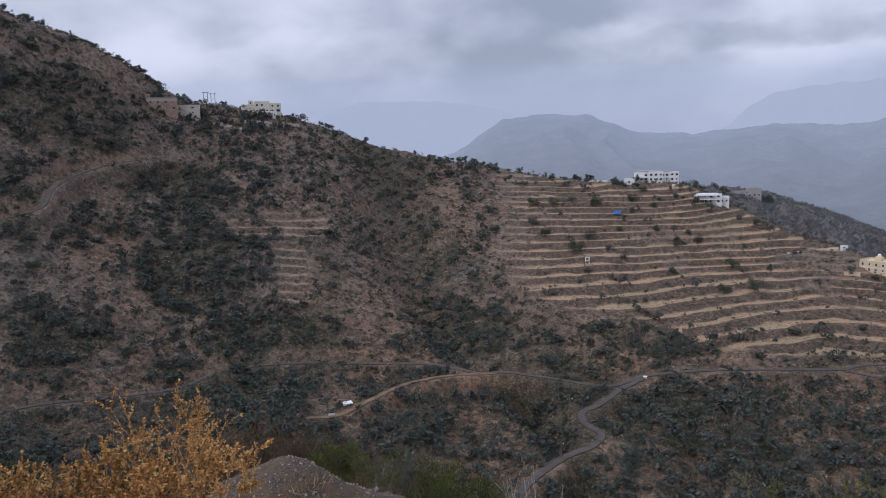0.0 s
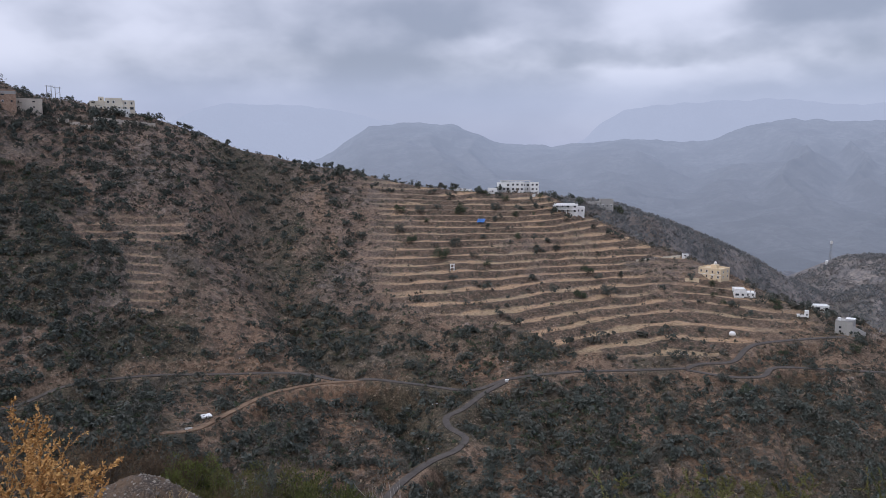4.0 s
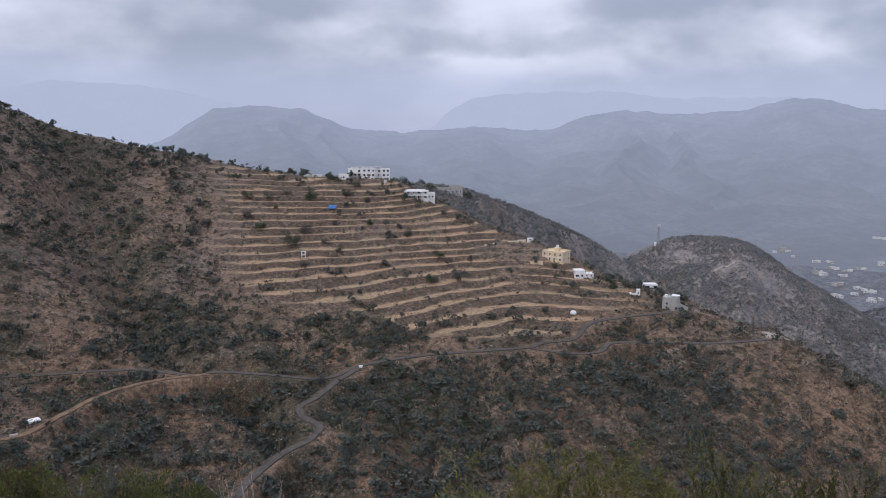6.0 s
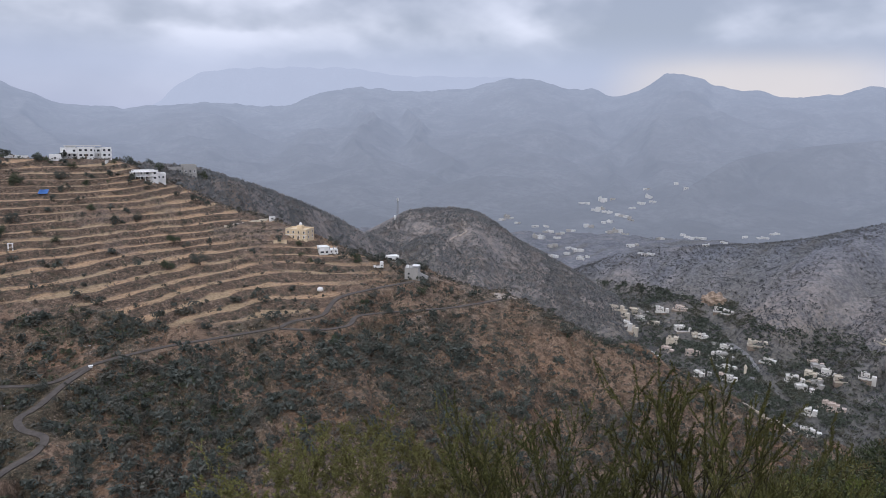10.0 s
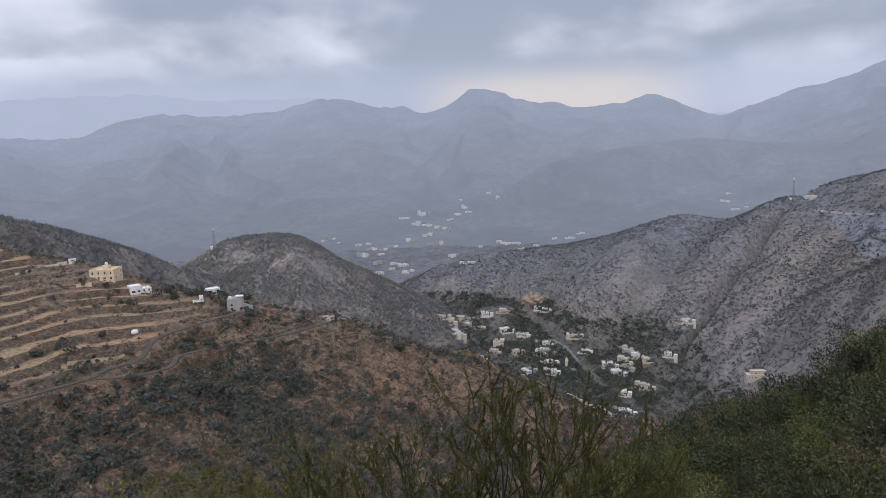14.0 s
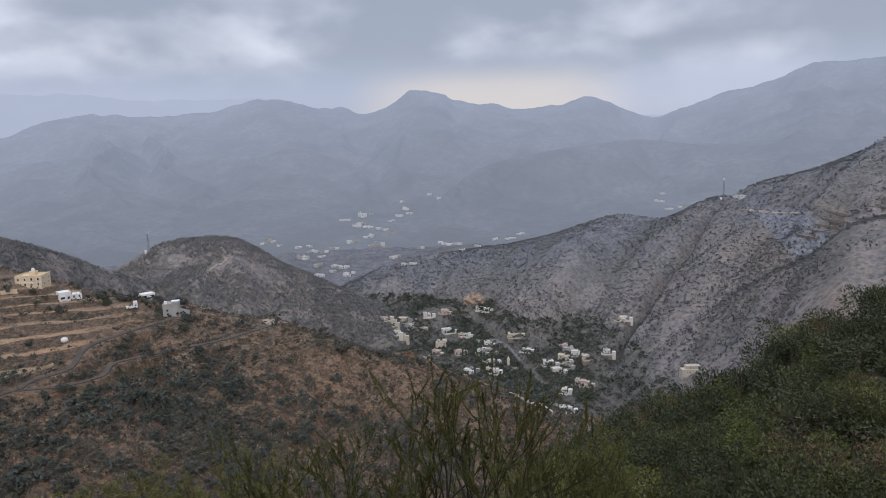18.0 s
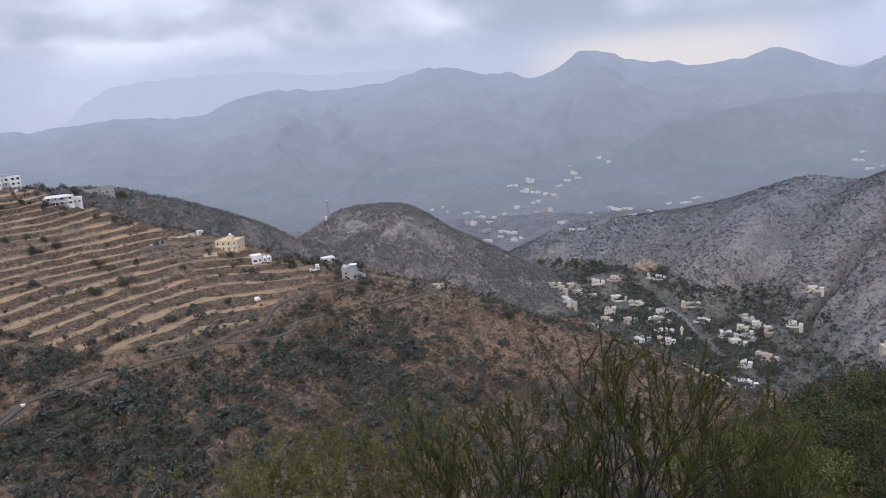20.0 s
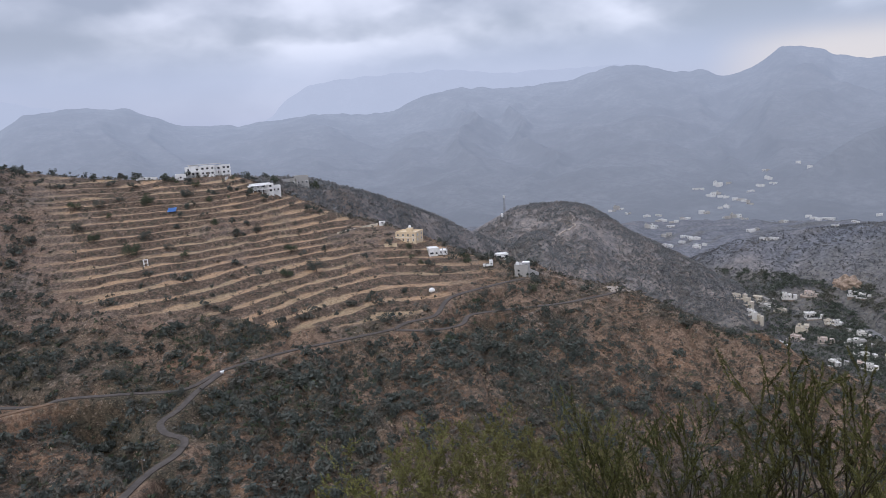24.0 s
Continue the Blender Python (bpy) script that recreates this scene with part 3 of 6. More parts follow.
def patchwork(az, el):
    """How thick the growth is, and how bare the soil, at a bearing and elevation on the first hill."""
    wa = az + 1.4 * grain(az * 0.55, el * 0.75, 301) + 0.6 * grain(az * 1.7, el * 2.1, 302)
    we = el + 0.9 * grain(az * 0.5, el * 0.8, 303) + 0.4 * grain(az * 1.9, el * 1.9, 304)
    found = []
    for rows in (THICKETS, BARE):
        best = np.zeros_like(wa)
        for a0, e0, w, h in rows:
            best = np.maximum(best, 1 - smooth(np.hypot((wa - a0) / w, (we - e0) / h), 0.55, 1.15))
        found.append(best)
    # on the long slope under the spur road growth and bare soil alternate in bands that run down aslant
    zone = smooth(az, 25, 30) * (1 - smooth(az, 54, 62)) * smooth(-el, 15.4, 16.6)
    band = grain((wa + 1.15 * we) / 2.1, we / 8.0, 305)
    found[0] = np.maximum(found[0] * (1 - 0.5 * zone * (band < 0)), 0.9 * zone * smooth(band, 0.12, 0.5))
    found[1] = np.maximum(found[1], 0.8 * zone * smooth(-band, 0.2, 0.6))
    return found


def loft(az, r):
    """The first hill: a profile at every bearing through the named lines."""
    zero = np.zeros_like(r)
    knots = [(zero, zero), (zero + 3.0, zero - 0.25)] + [ln(az) for ln in (BANK, SHOULDER, RAVINE, LOWER, ROADSIDE, MIDDLE, CREST)]
    cr, cz = knots[-1]
    knots += [(cr + 14, cz - 3.0), (cr + 90, cz - 45), (cr + 420, np.minimum(cz - 160, FLOOR - 20) + 0 * cr), (zero + 9000, zero + FLOOR - 60)]
    R, Z = np.array([k[0] for k in knots]), np.array([k[1] for k in knots])
    D = np.diff(Z, axis=0) / np.maximum(np.diff(R, axis=0), 0.5)
    S = np.concatenate([D[:1], 0.5 * (D[:-1] + D[1:]), D[-1:]])
    S[-5] = np.clip(S[-5], -0.15, 0.15)
    S[2] = np.minimum(S[2], D[2])
    S[3] = np.minimum(D[2], S[3])
    i = np.clip((r[None] >= R).sum(0) - 1, 0, len(knots) - 2)
    c = np.arange(len(r))
    h = np.maximum(R[i + 1, c] - R[i, c], 0.5)
    s = np.clip((r - R[i, c]) / h, 0, 1)
    return (Z[i, c] * (1 + 2 * s) * (1 - s) ** 2 + S[i, c] * h * s * (1 - s) ** 2 + Z[i + 1, c] * s * s * (3 - 2 * s) + S[i + 1, c] * h * s * s * (s - 1)), cr, cz


def land(az, r, masks=False):
    """Height of the ground at bearings az and distances r (flat arrays); with masks, also the kinds of ground."""
    az, r = np.asarray(az, float), np.asarray(r, float)
    x, y = r * np.sin(np.radians(az)), r * np.cos(np.radians(az))
    z, cr, cz = loft(az, r)
    el = np.degrees(np.arctan2(z - EYE, r))
    # roughness, folds running down the slope, and the two gullies
    calm = smooth(r, 30, 150) * (1 - 0.85 * smooth(r, cr - 25, cr - 3) * (r < cr + 5))
    folds = grain(az / 3.1 + 0.6 * grain(x / 60, y / 60, 5), r / 160, 11) + 0.5 * grain(az / 1.2 + 0.5 * grain(x / 30, y / 30, 6), r / 90, 12)
    edge = az + 1.3 * grain(el * 1.1, az * 0.25, 307)
    bed_zone = smooth(edge, 2.4, 8.5) * (1 - 0.45 * smooth(edge, 32, 35)) * (1 - smooth(edge, 36, 39.5)) * smooth(el, TERRACE_FOOT(az) - 0.3, TERRACE_FOOT(az) + 0.5) * (r < cr - 1) * (r > 200)
    steps_zone = np.maximum(smooth(az, -17.2, -15.5) * (1 - smooth(az, -9.4, -8.6)) * smooth(el, -7.2, -6.7) * (1 - smooth(el, -5.2, -4.8)), smooth(az, -13.3, -12.8) * (1 - smooth(az, -10.9, -10.2)) * smooth(el, -12.4, -11.8) * (1 - smooth(el, -7.4, -6.9))) * (r > 200)
    wild = 1 - np.clip(bed_zone + steps_zone, 0, 1)
    z = z + calm * wild * (2.6 * folds + 1.4 * layers(x, y, 22, 4, 3))
    rib = np.abs(grain(az / 1.7 + 0.085 * el * smooth(az, 20, 34) + 0.4 * grain(x / 40, y / 40, 205), r / 260, 206))
    z = z - 3.2 * (1 - rib) ** 3 * wild * calm * smooth(az, 12, 26) * (r > 150) * smooth(-el, 14, 16.5)
    gully = np.exp(-((az - np.interp(el, [-26, -21.5, -17.5, -15, -10.7, -6, -1], [10.5, 8.3, 5, 0.5, -2, -4.1, -2])) / (1.3 + 0.05 * (el + 26))) ** 2) * (r > 150) * (r < cr)
    z = z - 10.0 * gully * wild * calm
    # terraces: level beds held by banks
    u = z / TERRACE_STEP + 1.3 * layers(x, y, 80, 2, 21) + 0.17 * layers(x, y, 17, 3, 22)
    f = u - np.floor(u)
    lip = 0.50 + 0.14 * layers(x, y, 11, 3, 23)
    bank = smooth(f, lip, lip + 0.06) * (1 - smooth(f, 0.93, 1.0))
    stepped = z + TERRACE_STEP * (smooth(f, 0.38, 0.98) * 0.92 + 0.08 * f - f)
    broken = smooth(layers(x, y, 26, 3, 31), -1.1, -0.55)
    amount = np.clip(bed_zone + 0.55 * steps_zone, 0, 1) * (0.2 + 0.8 * broken)
    z = z + (stepped - z) * amount
    # the ridges behind and the valley floor
    ravine = np.zeros_like(z)
    for k, (ridge, near_slope, far_slope) in enumerate(RIDGES):
        rr, rz = ridge(az)
        d = r - rr
        if k in (3, 4):
            # these spurs come down aslant, towards the mouth of the valley
            rz = ridge(az - 0.028 * np.clip(d, -320, 0))[1]
        size = 30 + 0.03 * rr
        h = rz - np.where(d < 0, near_slope * (np.sqrt(d * d + size ** 2) - size), far_slope * (np.sqrt(d * d + size ** 2) - size))
        rough = smooth(np.abs(d), 5, 90) * smooth(rz, FLOOR, FLOOR + 60)
        h = h + rough * (0.012 * rr * layers(x, y, 0.16 * rr, 5, 40 + k, 0.55) + (0.008 if k in (3, 4) else 0.016) * rr * grain((az - 0.028 * d * (k in (3, 4))) / 2.3 + 0.8 * grain(x / 120, y / 120, 60 + k), r / 500, 50 + k))
        cleft = (1 - np.abs(grain(az / 1.9 + (-0.014 if k in (3, 4) else 0.004) * r + 0.35 * layers(x, y, 150, 3, 60 + k), r / 600, 150 + k))) ** 3
        h = h - rough * (0.003 if k in (3, 4) else 0.006) * rr * cleft * (0.5 + 0.5 * smooth(layers(x, y, 140, 2, 152 + k), -0.5, 0.5))
        ravine = np.where(h > z, cleft, ravine)
        z = np.maximum(z, h)
    for k, (ridge, foot) in enumerate(((SKYLINE, 1350.0), (BEYOND, 3500.0))):
        rr, rz = ridge(az)
        d = r - rr
        h = np.where(d < 0, FLOOR + (rz - FLOOR) * np.clip((r - foot) / (rr - foot), 0, 1) ** 1.25, rz - 0.3 * d)
        h = h + smooth(np.abs(d), 20, 500) * smooth(h, FLOOR - 20, FLOOR + 160) * (24 * layers(x, y, 420, 5, 70 + k, 0.55) - 55 * np.abs(grain(az / 3.0 + 0.8 * grain(x / 300, y / 300, 80), r / 1500, 75 + k))) + 7 * layers(x, y, 70, 4, 90 + k)
        z = np.maximum(z, h)
    valley = FLOOR + 3.5 * layers(x, y, 60, 3, 95) + 10 * smooth(r, 900, 1900) * layers(x, y, 200, 3, 96)
    z = np.where(r > 350, np.maximum(z, valley), z)
    # roads cut into the slope
    cut = np.zeros_like(z)
    near = np.where((r > 150) & (r < 380) & (az > -38) & (az < 52))[0]
    for part_ in np.array_split(near, max(1, len(near) // 20000)):
        if not len(part_):
            continue
        px, py = x[part_, None], y[part_, None]
        A, B = ROAD_SEGMENTS[None, :, 0:2], ROAD_SEGMENTS[None, :, 3:5]
        ab = B - A
        s = np.clip(((px - A[..., 0]) * ab[..., 0] + (py - A[..., 1]) * ab[..., 1]) / (ab ** 2).sum(-1), 0, 1)
        dist = np.hypot(px - A[..., 0] - s * ab[..., 0], py - A[..., 1] - s * ab[..., 1]) - ROAD_SEGMENTS[None, :, 6]
        k = dist.argmin(1)
        c = np.arange(len(part_))
        level = ROAD_SEGMENTS[k, 2] + s[c, k] * (ROAD_SEGMENTS[k, 5] - ROAD_SEGMENTS[k, 2])
        w = 1 - smooth(dist[c, k], 0.7, 5.0)
        old = z[part_]
        z[part_] = old + (level - 0.25 - old) * w
        cut[part_] = np.clip((old - level) / 3.0, 0, 1) * smooth(dist[c, k], 0.3, 1.2) * (1 - smooth(dist[c, k], 3.5, 7))
    if not masks:
        return z
    seen = np.degrees(np.arctan2(z - EYE, r))
    for a0, e0, wa, we in SCREES:
        bend_ = 0.35 * grain(seen * 1.3, az * 0.5, 44)
        cut = np.maximum(cut, (1 - smooth(np.hypot((az - a0 + bend_ * wa) / wa, (seen - e0) / we), 0.55, 1.0)) * (r > 150) * (r < cr))
    lush = np.clip(0.6 * gully + smooth(grain(az / 4.5, r / 70, 13), 0.15, 0.6) * wild * (r < cr), 0, 1)
    far = r > cr + 40
    lush = np.where(far, np.clip(0.6 * smooth(ravine, 0.25, 0.8) * smooth(layers(x, y, 70, 3, 161), -0.7, 0.3) + 0.95 * (1 - smooth(z, FLOOR + 10, FLOOR + 34)) * (az > 52) * (r < 900), 0, 1), lush)
    # brown close by, grey farther out: the painted haze sets in with distance
    dry = np.maximum((1 - smooth(az, 56, 60)) * (1 - smooth(r, 760, 900)), 0.75 * (1 - smooth(r, 700, 860)))
    cut = np.where(far, np.clip(dry + 0.35 * smooth(layers(x, y, 90, 3, 160), 0.1, 0.7) * (r < 1000), 0, 1), cut)
    # rock cut hung with grey netting below the saddle road
    net = far * (r > 640) * smooth(az + 0.9 * (seen + 8.4), 85.0, 85.8) * (1 - smooth(az + 0.95 * (seen + 8.4), 88.9, 89.6)) * smooth(seen, -14.5, -12) * (1 - smooth(seen, -6.3, -5.6))
    scar = 0.8 * wild * smooth(layers(x, y, 34, 4, 33), 0.6, 1.0) * (r < cr) * (r > 150)
    dark, bare = patchwork(az, seen)
    lush = np.where(far, lush, np.clip(lush * (1 - 0.8 * bare) + 0.8 * dark * wild, 0, 1))
    return z, np.where(far, net, amount * (1 - smooth(f, lip - 0.08, lip))), amount * bank, lush, np.clip(cut + scar + 0.45 * bare * wild * (r < cr) * (r > 150), 0, 1), smooth(r - cr, 10, 45)


def ground_at(az, r):
    return float(land(np.array([az]), np.array([r]))[0])


def site(az, el, near=150.0, far=4000.0):
    """Where the line of sight at this bearing and elevation first meets the ground: the place, and its distance."""
    r = near * (far / near) ** np.linspace(0, 1, 6000)
    under = np.where(land(np.full(6000, float(az)), r) >= EYE + r * math.tan(radians(el)))[0]
    if not len(under):
        under = [int(np.argmax((land(np.full(6000, float(az)), r) - EYE) / r))]
    d = r[under[0]]
    return Vector((d * math.sin(radians(az)), d * math.cos(radians(az)), ground_at(az, d))), d


def sheet(name, azs, rs, material_, label, kind="structure", category="ground", with_masks=False):
    """A piece of the ground between those bearings and distances."""
    A, Rr = np.meshgrid(azs, rs, indexing="ij")
    a, r = A.ravel(), Rr.ravel()
    made = land(a, r, True)
    z = made[0]
    co = np.stack([r * np.sin(np.radians(a)), r * np.cos(np.radians(a)), z], 1)
    n, m = len(azs), len(rs)
    i = (np.arange(n - 1)[:, None] * m + np.arange(m - 1)[None]).ravel()
    quads = np.stack([i, i + 1, i + m + 1, i + m], 1)[:, ::-1]
    me = bpy.data.meshes.new(name)
    me.vertices.add(len(co)), me.loops.add(quads.size), me.polygons.add(len(quads))
    me.vertices.foreach_set("co", co.ravel())
    me.loops.foreach_set("vertex_index", quads.ravel().astype(np.int32))
    me.polygons.foreach_set("loop_start", np.arange(0, quads.size, 4, dtype=np.int32))
    if with_masks:
        for key, v in zip(("bed", "bank", "lush", "cut", "beyond"), made[1:]):
            me.attributes.new(key, "FLOAT", "POINT").data.foreach_set("value", np.ascontiguousarray(v, dtype=np.float32))
    me.update()
    me.validate()
    me.polygons.foreach_set("use_smooth", np.ones(len(quads), bool))
    me.materials.append(material_)
    return tagged(new(name, me), label, category, kind=kind)


def spread(*stops):
    """Values from stop to stop: (start, step), (start, step), ..., end."""
    vals = [np.arange(a, b[0] if isinstance(b, tuple) else b, s) for (a, s), b in zip(stops[:-1], stops[1:])]
    return np.append(np.concatenate(vals), stops[-1])


VIEW = spread((-38, 0.18), (2.5, 0.115), (37, 0.17), (76, 0.25), 98)
WIDE = spread((-150, 3), (-38, 0.25), (98, 3), 210)
sheet("ground", WIDE, spread((0, 1.0), (30, 2.0), 152), EARTH, "dry brown slope falling away below the viewpoint", with_masks=True)
sheet("hillside", VIEW, spread((150, 0.85), (255, 0.6), (432, 1.5), 472), EARTH, "brown terraced hillside with dry scrub and cut roads", category="hill", with_masks=True)
sheet("valley", spread((-2, 0.16), 98), spread((468, 3), (760, 4), 1320), FAR_HILL, "grey-brown scrub slopes round the village valley, haze in their colour", category="valley", with_masks=True)
# the three mountain sheets glow with their haze; no mist hangs before them
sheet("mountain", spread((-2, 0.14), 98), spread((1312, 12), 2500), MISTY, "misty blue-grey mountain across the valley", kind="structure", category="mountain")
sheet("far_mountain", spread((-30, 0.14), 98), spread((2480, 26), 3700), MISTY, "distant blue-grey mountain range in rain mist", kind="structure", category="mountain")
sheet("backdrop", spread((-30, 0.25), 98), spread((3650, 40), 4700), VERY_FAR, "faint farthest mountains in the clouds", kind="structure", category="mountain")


def ribbon(name, pts, half, mat, label):
    """A road laid along its line, with a thickness and a rough edge."""
    bm = bmesh.new()
    rows = []
    for i, p in enumerate(pts):
        d = (pts[min(i + 1, len(pts) - 1)] - pts[max(i - 1, 0)]).xy.normalized()
        side = Vector((d.y, -d.x, 0))
        w = half * (1 + 0.08 * noise.noise(p * 0.13))
        rows.append([bm.verts.new(p + side * s * w + Vector((0, 0, h))) for s, h in ((-1.06, -0.5), (-1, 0.02), (0, 0.08), (1, 0.02), (1.06, -0.5))])
    for a, b in zip(rows, rows[1:]):
        for j in range(4):
            bm.faces.new((a[j], a[j + 1], b[j + 1], b[j]))
    bmesh.ops.recalc_face_normals(bm, faces=bm.faces)
    me = bpy.data.meshes.new(name)
    bm.to_mesh(me)
    bm.free()
    me.materials.append(mat)
    return tagged(new(name, me), label, "road", kind="structure")


for name, pts in ROAD_LINES.items():
    ribbon(name, pts, ROADS[name][0], ROADS[name][1], "unpaved brown track on the slope" if name == "dirt_track" else "narrow worn grey asphalt mountain road")

# ---- scrub on the hills ----
def leaf_cluster(rng, leaves, spread_, leaf, lobes=5):
    """Small leaf blades round a few lobes of an uneven bush of unit height: corners as (leaves, 3, 3)."""
    lobe = rng.normal(0, 1, (lobes, 3)) * (0.34 * spread_, 0.34 * spread_, 0.17) + (0, 0, 0.52)
    size = rng.uniform(0.18, 0.34, lobes)
    pick = rng.integers(0, lobes, leaves)
    d = rng.normal(0, 1, (leaves, 3))
    d /= np.linalg.norm(d, axis=1)[:, None]
    c = lobe[pick] + d * (size[pick] * rng.uniform(0.55, 1.05, leaves))[:, None]
    c[:, 2] = np.maximum(c[:, 2], 0.02)
    e = rng.normal(0, 1, (leaves, 2, 3)) * leaf
    return np.stack([c + e[:, 0], c - 0.5 * e[:, 0] + e[:, 1], c - 0.5 * e[:, 0] - e[:, 1]], 1)


def dome(rng, lumps):
    """A low uneven mound of leaves: a few overlapping lumps as (vertices, triangles)."""
    ico = bmesh.new()
    bmesh.ops.create_icosphere(ico, subdivisions=1, radius=1.0)
    base = np.array([v.co[:] for v in ico.verts])
    tri = np.array([[v.index for v in f.verts] for f in ico.faces])
    ico.free()
    V, T = [], []
    for k in range(lumps):
        keep_ = base * rng.uniform(0.55, 1.35, (len(base), 1))
        off = np.array([*rng.normal(0, 0.24 if lumps > 1 else 0.0, 2), rng.uniform(0.28, 0.5)])
        V.append(keep_ * rng.uniform((0.24, 0.24, 0.2), (0.4, 0.4, 0.34)) + off)
        T.append(tri + k * len(base))
    return np.concatenate(V), np.concatenate(T)


def scatter(name, places, sizes, mat, label, rng, leaves=60, leaf=0.11, kinds=12, category="scrub", lumps=0):
    """Many bushes as one mesh: lumps of dense growth with loose leaves round them."""
    which, turn = rng.integers(0, kinds, len(places)), rng.uniform(0, 2 * np.pi, len(places))
    forms = []
    for _ in range(kinds):
        L = leaf_cluster(rng, leaves, rng.uniform(0.9, 1.5), leaf, rng.integers(4, 8)).reshape(-1, 3)
        T = np.arange(len(L)).reshape(-1, 3)
        if lumps:
            dv, dt = dome(rng, lumps)
            L, T = np.concatenate([dv, L]), np.concatenate([dt, T + len(dv)])
        forms.append((L, T))
    co, tri, base = [], [], 0
    for k, (L, T) in enumerate(forms):
        here = np.where(which == k)[0]
        c, s = np.cos(turn[here])[:, None], np.sin(turn[here])[:, None]
        G = np.stack([L[None, :, 0] * c - L[None, :, 1] * s, L[None, :, 0] * s + L[None, :, 1] * c, np.repeat(L[None, :, 2], len(here), 0)], -1) * sizes[here, None, None] + places[here][:, None, :]
        co.append(G.reshape(-1, 3))
        tri.append((T[None] + (base + np.arange(len(here)) * len(L))[:, None, None]).reshape(-1, 3))
        base += len(here) * len(L)
    co, tri = np.concatenate(co), np.concatenate(tri)
    me = bpy.data.meshes.new(name)
    me.vertices.add(len(co)), me.loops.add(tri.size), me.polygons.add(len(tri))
    me.vertices.foreach_set("co", co.ravel())
    me.loops.foreach_set("vertex_index", tri.ravel().astype(np.int32))
    me.polygons.foreach_set("loop_start", np.arange(0, tri.size, 3, dtype=np.int32))
    me.update()
    me.polygons.foreach_set("use_smooth", np.ones(len(tri), bool))
    me.materials.append(mat)
    return tagged(new(name, me), label, category, kind="stuff")


rng = np.random.default_rng(7)


def sow(count, az0, az1, r0, r1, keep):
    az, r = rng.uniform(az0, az1, count), np.sqrt(rng.uniform(r0 ** 2, r1 ** 2, count))
    z, bed, bank, lush, cut, beyond = land(az, r, True)
    ok = rng.uniform(0, 1, count) < keep(az, r, z, bed, bank, lush, cut)
    az, r, z = az[ok], r[ok], z[ok]
    return np.stack([r * np.sin(np.radians(az)), r * np.cos(np.radians(az)), z - 0.1], 1), lush[ok]


def off_road(az, r, wide=0.0):
    x, y = r * np.sin(np.radians(az)), r * np.cos(np.radians(az))
    best = np.full(len(az), 1e9)
    for row in ROAD_SEGMENTS[::2]:
        best = np.minimum(best, np.hypot(x - row[0], y - row[1]) - row[6])
    return best > np.where(az < -2, 1.2, 1.6) + wide


def strips(az, r):
    """Green growth runs down the slope in strips."""
    x, y = r * np.sin(np.radians(az)), r * np.cos(np.radians(az))
    return grain(az / 2.4 + 0.7 * grain(x / 25, y / 25, 114), r / 75, 113) + 0.5 * layers(x, y, 30, 2, 115)


def cover(green):
    def keep(az, r, z, bed, bank, lush, cut):
        x, y = r * np.sin(np.radians(az)), r * np.cos(np.radians(az))
        patch = smooth(layers(x, y, 28, 3, 101), -0.7, 0.45)
        road_r, crest_r = ROADSIDE(az)[0], CREST(az)[0]
        below = (r < road_r - 3)
        dark, bare = patchwork(az, np.degrees(np.arctan2(z - EYE, r)))
        g = np.clip(0.8 * smooth(strips(az, r), 0.1, 0.5) * (1 - bare) + 0.6 * lush + dark, 0, 1) * np.where(az > 38, 0.45, 1.0) * np.where((az > 29) & (az < 50) & (z > -88), 0.3, 1.0) * np.where((az > -9) & (az < 12) & ~below, 0.3 + 0.7 * lush, 1.0)
        amount = np.where(below, 0.95, np.where(az < -9, 1.0, np.where(az < 6, 0.6, np.where(az > 36, 0.8, 0.6))))
        dens = amount * np.clip(0.26 + 0.6 * patch + 0.7 * dark, 0, 1.2) * (1 - 0.55 * bare) * np.where(bed + bank > 0.15, np.where(green, 0.01, 0.05 + 0.5 * bank), 1.0) * (1 - 0.85 * cut)
        return off_road(az, r) * dens * (g if green else 1 - 0.8 * g) * (r < crest_r + 14)
    return keep


places, lush = sow(30000, -36, 78, 150, 445, cover(True))
scatter("green_scrub", places, 0.7 + 1.5 * rng.uniform(0, 1, len(places)) ** 2, LUSH, "dark green bushes in strips down the hillside", rng, 60, 0.09)
places, lush = sow(50000, -36, 78, 150, 445, cover(False))
half = len(places) // 2
scatter("hill_scrub", places[:half], 0.6 + 1.3 * rng.uniform(0, 1, half) ** 2, SCRUB, "grey-green thorn scrub dotted over the hillside", rng, 46, 0.095)
scatter("dry_scrub", places[half:], rng.uniform(0.5, 1.3, len(places) - half), DRY, "dry brown brush and grass tussocks on the hillside", rng, 36, 0.07)


def large(az, r, z, bed, bank, lush, cut):
    x, y = r * np.sin(np.radians(az)), r * np.cos(np.radians(az))
    dark, bare = patchwork(az, np.degrees(np.arctan2(z - EYE, r)))
    clump = np.clip((0.75 * smooth(layers(x, y, 42, 3, 171), -0.25, 0.35) + 0.4 * smooth(strips(az, r), 0.1, 0.5)) * (1 - 0.7 * bare) + 0.5 * lush + dark, 0, 1.2)
    share = np.where(r < ROADSIDE(az)[0] - 3, 0.8, np.where(az < -13, 1.15, np.where(az < -2, 0.5, np.where(az < 6, 0.6, 0.5)))) * np.where(az > 46, 0.5, 1.0)
    return off_road(az, r, 1.5) * share * (0.12 + 0.88 * clump) * np.where(bed + bank > 0.15, 0.06 + 0.30 * bank, 1.0) * (1 - 0.8 * cut) * (r < CREST(az)[0] + 6)


places, lush = sow(19000, -36, 78, 150, 430, large)
